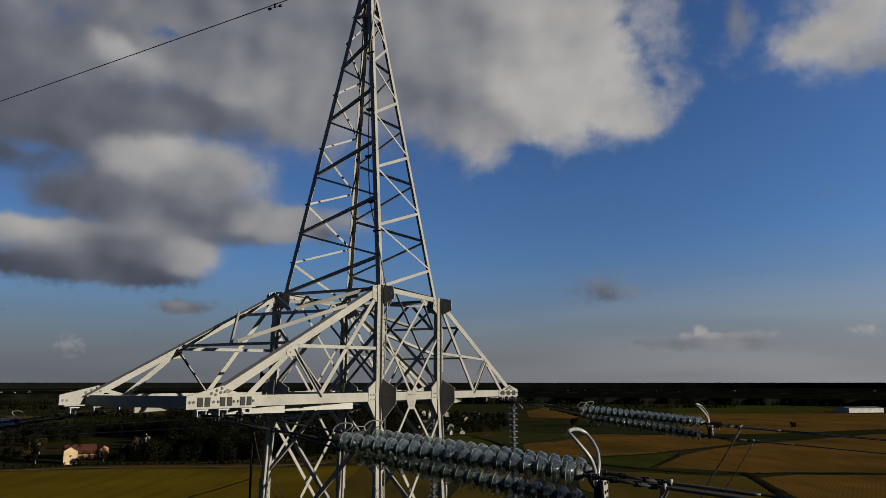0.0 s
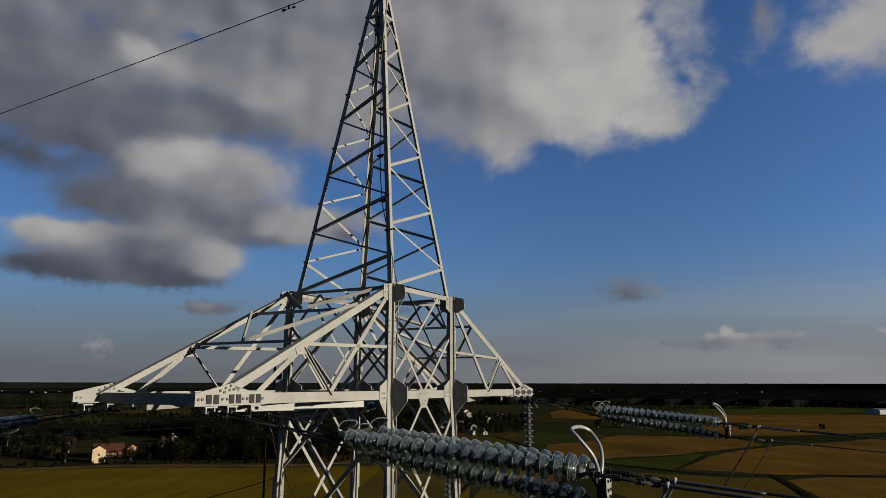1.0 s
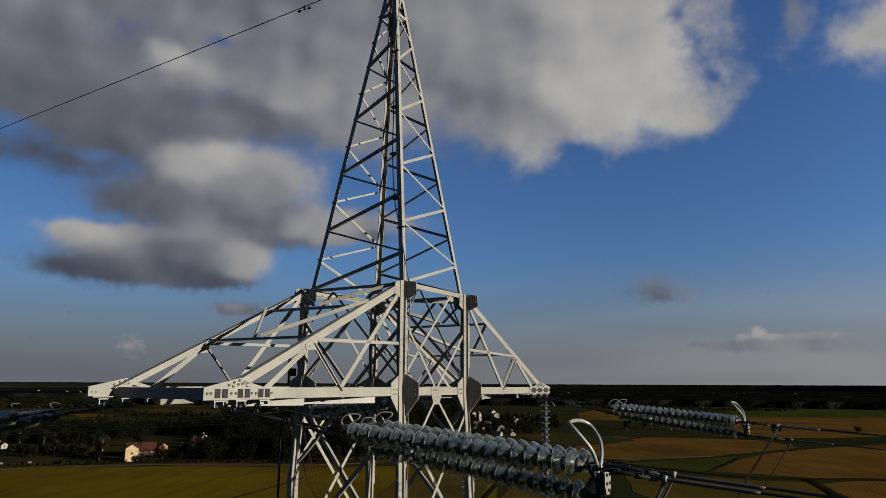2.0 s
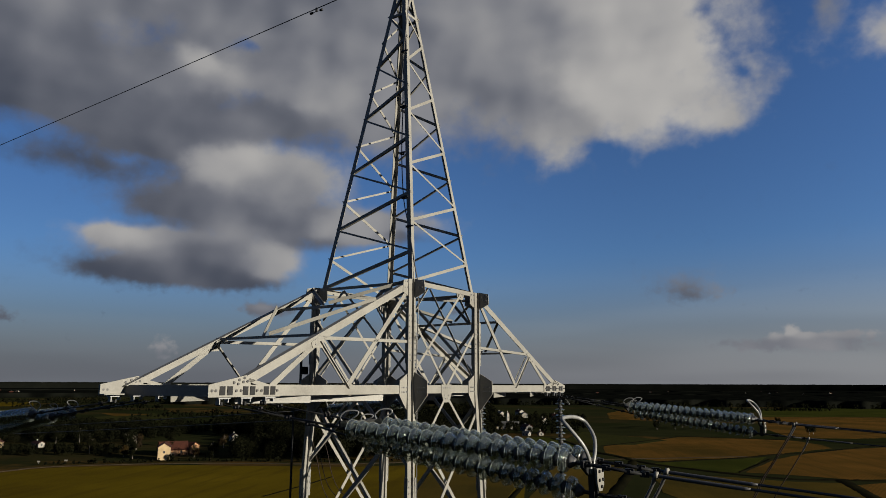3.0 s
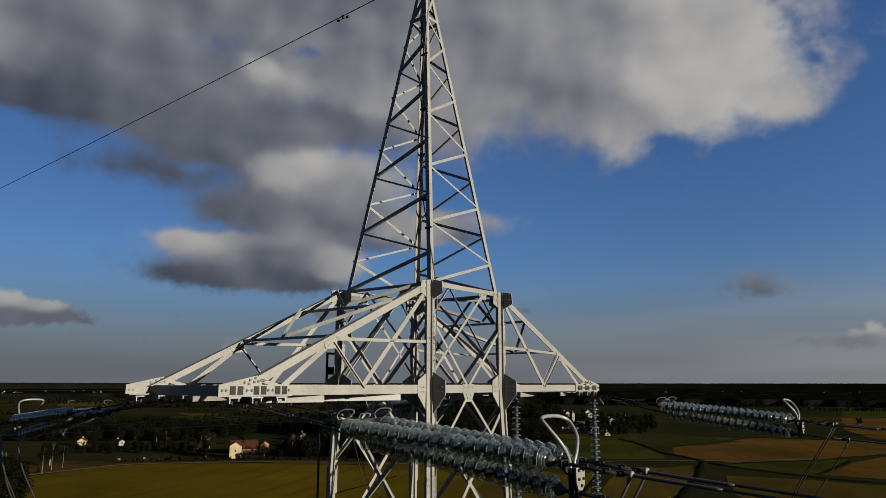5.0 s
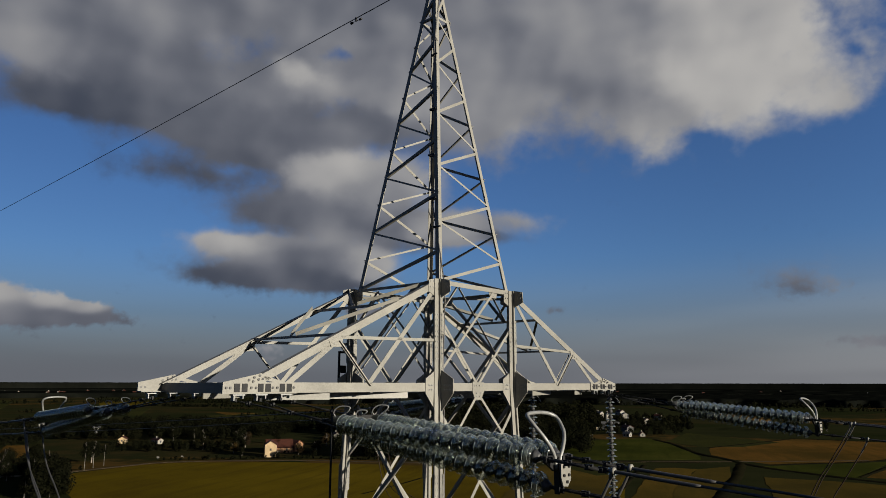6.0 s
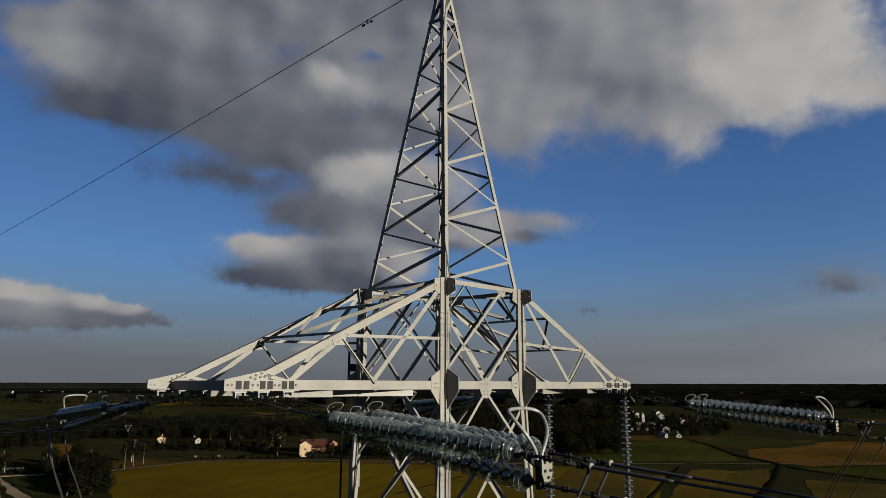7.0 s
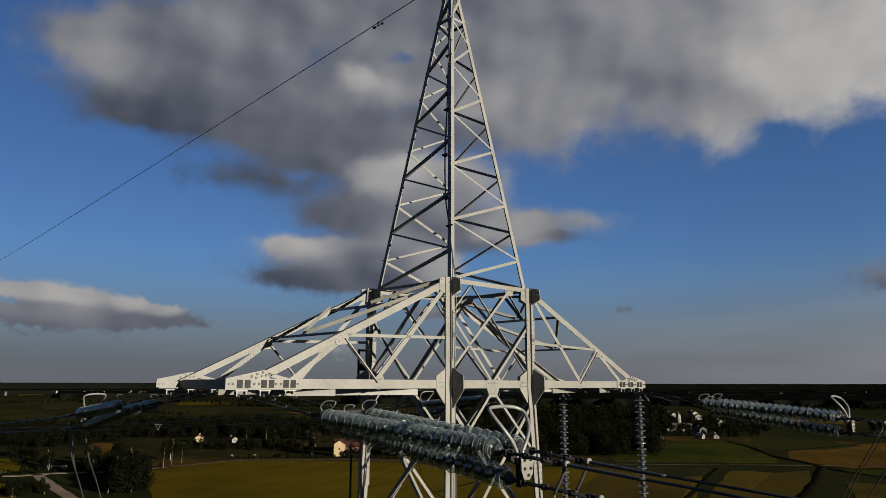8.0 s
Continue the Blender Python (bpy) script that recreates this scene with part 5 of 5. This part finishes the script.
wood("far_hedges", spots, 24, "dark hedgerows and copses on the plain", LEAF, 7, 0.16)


def canopy(name, r0, r1, a0, a1, high, step_r, step_a, label, seed, uneven=1.0):
    """A far forest: an uneven canopy between two distances and two bearings (degrees)."""
    rows = int((r1 - r0) / step_r)
    cols = int((a1 - a0) / step_a)
    g = np.random.default_rng(seed)
    v, f = [], []
    for i in range(rows + 1):
        for j in range(cols + 1):
            a = radians(a0 + j * step_a)
            wob = 60 * uneven ** 2 * noise.noise(Vector((j * step_a * 0.6, seed, i * 0.3)))
            r = r0 + i * step_r + wob
            edge = i == 0 or i == rows
            z = -0.3 if edge else high * (0.85 + uneven * (0.10 * noise.noise(Vector((j * step_a * 1.9, i * 0.8, seed))) + 0.06 * g.random()))
            if i == 1:
                r = r0 + wob + 4
            v.append((r * math.sin(a), r * math.cos(a), z))
    for i in range(rows):
        for j in range(cols):
            k = i * (cols + 1) + j
            f.append((k, k + 1, k + cols + 2, k + cols + 1))
    ob = new(name, mesh_of(name, v, f, True))
    ob.data.materials.append(FAR_LEAF_SHADED)
    return tagged(ob, label, "woods", kind="stuff")


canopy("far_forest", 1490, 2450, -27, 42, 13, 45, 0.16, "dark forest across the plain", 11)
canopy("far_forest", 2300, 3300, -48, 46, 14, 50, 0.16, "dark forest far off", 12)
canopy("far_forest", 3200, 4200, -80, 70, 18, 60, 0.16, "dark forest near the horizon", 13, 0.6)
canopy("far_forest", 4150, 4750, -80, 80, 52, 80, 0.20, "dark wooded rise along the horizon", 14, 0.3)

# ---- buildings ----
PLASTER = material("cream_plaster", (0.27, 0.20, 0.115), 0.85, 0.0, (0.20, 0.15, 0.085), 0.5, 6.0, world_space=True)
PLASTER_PINK = material("pink_plaster", (0.25, 0.135, 0.07), 0.85, 0.0, (0.19, 0.105, 0.055), 0.5, 6.0, world_space=True)
WHITE = material("white_plaster", (0.19, 0.178, 0.15), 0.8, 0.0, (0.115, 0.108, 0.092), 0.5, 6.0, world_space=True)
TILE = material("clay_roof_tiles", (0.034, 0.0105, 0.006), 0.85, 0.0, (0.021, 0.007, 0.004), 0.8, 8.0, world_space=True)
PANE = material("dark_window", (0.03, 0.032, 0.036), 0.15)
DULL = material("dull_white_cladding", (0.24, 0.235, 0.22), 0.7, 0.0, (0.16, 0.157, 0.148), 0.3, 4.0, world_space=True)
GREY_ROOF = material("grey_sheet_roof", (0.075, 0.074, 0.07), 0.9, 0.0, (0.05, 0.05, 0.048), 0.3, 4.0, world_space=True)

for dull in (PLASTER, PLASTER_PINK, WHITE, TILE, GREY_ROOF, DULL):
    dull.node_tree.nodes["Principled BSDF"].inputs["Specular IOR Level"].default_value = 0.1


def building(name, x, y, turn, wide, long, eave, ridge, wall, roof, label, windows=((-0.25, 0.6), (0.25, 0.6)), category="house", group="", chimney=True):
    """A gabled building: its long side runs along its own y. windows: on the long walls."""
    h = thing(name, Matrix.Translation((x, y, 0)) @ Matrix.Rotation(radians(turn), 4, "Z"), label, category, group)
    w2, l2 = wide / 2, long / 2
    v = [(-w2, -l2, -0.3), (w2, -l2, -0.3), (w2, -l2, eave), (0, -l2, ridge), (-w2, -l2, eave)]
    v += [(a, l2, c) for a, _, c in v]
    part_mesh("wall", mesh_of("wall", v, [(0, 1, 2, 3, 4), (9, 8, 7, 6, 5), (1, 6, 7, 2), (5, 0, 4, 9), (0, 5, 6, 1)]), wall, h)
    for s in (-1, 1):
        o = 0.45
        k = (ridge - eave) / w2
        a = [(0, ridge + 0.12), (s * (w2 + o), eave - o * k + 0.12), (s * (w2 + o), eave - o * k + 0.30), (0, ridge + 0.32)]
        vv = [(p, yy, q) for yy in (-l2 - o, l2 + o) for p, q in a]
        part_mesh("roof", mesh_of("roof", vv, [(0, 1, 2, 3), (7, 6, 5, 4), (0, 4, 5, 1), (1, 5, 6, 2), (2, 6, 7, 3)]), roof, h)
        for f, z in windows:
            win = part_mesh("window", mesh_of("frame", *box(s * w2 - 0.06, s * w2 + 0.06, f * long - 0.6, f * long + 0.6, eave * z - 0.75, eave * z + 0.75)), WHITE, h)
            part_mesh("pane", mesh_of("pane", *box(s * w2 - 0.08, s * w2 + 0.08, f * long - 0.5, f * long + 0.5, eave * z - 0.65, eave * z + 0.65)), PANE, win)
    for s in (-1, 1):
        win = part_mesh("window", mesh_of("frame", *box(-0.6, 0.6, s * l2 - 0.06, s * l2 + 0.06, eave * 0.62 - 0.7, eave * 0.62 + 0.7)), wall, h)
        part_mesh("pane", mesh_of("pane", *box(-0.45, 0.45, s * l2 - 0.08, s * l2 + 0.08, eave * 0.62 - 0.55, eave * 0.62 + 0.55)), PANE, win)
    if chimney:
        part_mesh("chimney", mesh_of("chimney", *box(-0.35, 0.35, l2 * 0.3, l2 * 0.3 + 0.7, ridge - 0.4, ridge + 1.1)), wall, h)
    return h


building("farmhouse", -197, 373.5, 27, 6.2, 11, 6.6, 8.6, PLASTER, TILE, "cream farmhouse with a red clay tile roof", chimney=False)
building("farmhouse", -204.5, 397, -52, 10.0, 15, 3.0, 7.2, PLASTER_PINK, TILE, "long low farm wing with a red clay tile roof", chimney=False)
building("farmhouse", -198.0, 405, 66, 6.0, 8, 4.6, 6.4, PLASTER_PINK, TILE, "pinkish farm building with a tiled gable roof", chimney=False)
building("cottage", -211, 497, 40, 5.5, 7, 3.4, 5.2, WHITE, TILE, "small pale cottage among dark trees")
VILLAGE = [
    (-54, 994, 20, 9, 12, 6, WHITE, TILE), (-45, 930, 50, 8, 10, 5, WHITE, GREY_ROOF), (-21, 965, 40, 9, 12, 6, WHITE, TILE), (-14, 900, 15, 9, 11, 5, WHITE, GREY_ROOF),
    (23, 869, 70, 8, 10, 5, WHITE, TILE), (8, 760, 30, 8, 11, 5, WHITE, TILE), (-7, 588, 60, 5, 7, 2.2, WHITE, GREY_ROOF), (4, 594, 15, 5, 6, 2.0, WHITE, TILE), (-24, 700, 80, 9, 20, 4, GREY_ROOF, GREY_ROOF), (-8, 650, 35, 8, 12, 4, GREY_ROOF, TILE),
]
for x, y, tn, wd, ln, ev, wl, rf in VILLAGE:
    building("village_house", x, y, tn, wd * 0.8, ln * 0.8, ev * 0.9, ev + 1.4, wl, rf, "pale village house with a pitched roof among trees", group="village houses")
building("bell_tower", -28, 745, 25, 2.6, 2.6, 11.2, 12.4, WHITE, TILE, "slender pale village bell tower", (), "tower")
gh = thing("garden_wall", Matrix.Translation((-27, 672, 0)) @ Matrix.Rotation(radians(8), 4, "Z"), "long low pale garden wall before the village", "wall")
part_mesh("wall", mesh_of("wall", *box(-8, 8, -0.2, 0.2, -0.2, 2.0)), WHITE, gh)
part_mesh("coping", mesh_of("coping", *box(-8.1, 8.1, -0.3, 0.3, 2.0, 2.15)), GREY_ROOF, gh)
for k in range(5):
    part_mesh("pier", mesh_of("pier", *box(-8 + 4 * k - 0.25, -8 + 4 * k + 0.25, -0.32, -0.21, -0.2, 1.98)), PLASTER, gh)
vines = thing("post_fence", Matrix.Translation((-59, 484, 0)), "row of pale wooden posts at the meadow's edge", "fence")
post = mesh_of("post", *box(-0.12, 0.12, -0.12, 0.12, -0.2, 2.6))
post.materials.append(WHITE)
for k in range(18):
    part_mesh("post", post, None, vines, "", Matrix.Translation((27 * k / 17, 82 * k / 17, 0)))
for z in (1.2, 2.2):
    rod(vines, "wire", (0, 0, z), (27, 82, z), 0.02, CABLE)
for x, y in ((-248, 344), (-238, 351)):
    sign = thing("road_sign", Matrix.Translation((x, y, 0)), "small pale road sign on a post beside the lane", "sign", "road signs")
    part_mesh("post", mesh_of("post", *box(-0.05, 0.05, -0.05, 0.05, -0.2, 1.3)), ZINC, sign)
    part_mesh("panel", mesh_of("panel", *box(-0.8, 0.8, -0.09, -0.055, 0.6, 1.3)), WHITE, sign)
rail = thing("guard_rail", Matrix.Translation((-294, 270, 0)) @ Matrix.Rotation(radians(40), 4, "Z"), "pale guard rail beside the lane", "guard rail")
for z in (0.45, 0.9):
    part_mesh("rail", mesh_of("rail", *box(-4.2, 4.2, -0.05, 0.05, z, z + 0.16)), WHITE, rail)
for k in range(5):
    part_mesh("post", mesh_of("post", *box(-4 + 2 * k - 0.07, -4 + 2 * k + 0.07, 0.06, 0.2, -0.2, 1.1)), WHITE, rail)
building("farm_house", -334, 423, 30, 5, 6, 3.2, 4.6, PLASTER, TILE, "cream house half hidden by trees", group="")
building("farm_house", -312, 430, 60, 4, 10, 2.4, 3.6, WHITE, TILE, "pale low house half hidden by trees", group="")
for x, y, ln in ((572, 1050, 58), (660, 1085, 40)):
    building("warehouse", x, y, -76, 26, ln, 6.0, 7.6, DULL, GREY_ROOF, "long pale warehouse with a grey roof", [(f, 0.7) for f in (-0.35, -0.12, 0.12, 0.35)], "warehouse", "warehouses")
rnd = random.Random(21)
for k in range(40):
    a = radians(rnd.choice((rnd.uniform(-58, -28), rnd.uniform(-58, -30), rnd.uniform(-12, 30))))
    r = rnd.uniform(2500, 3250)
    building("far_house", r * math.sin(a), r * math.cos(a), rnd.uniform(0, 180), rnd.uniform(5, 8), rnd.uniform(6, 13), rnd.uniform(11, 13), rnd.uniform(14, 16), rnd.choice((WHITE, WHITE, GREY_ROOF)), TILE, "pale house far off on the plain", (), group="far houses")
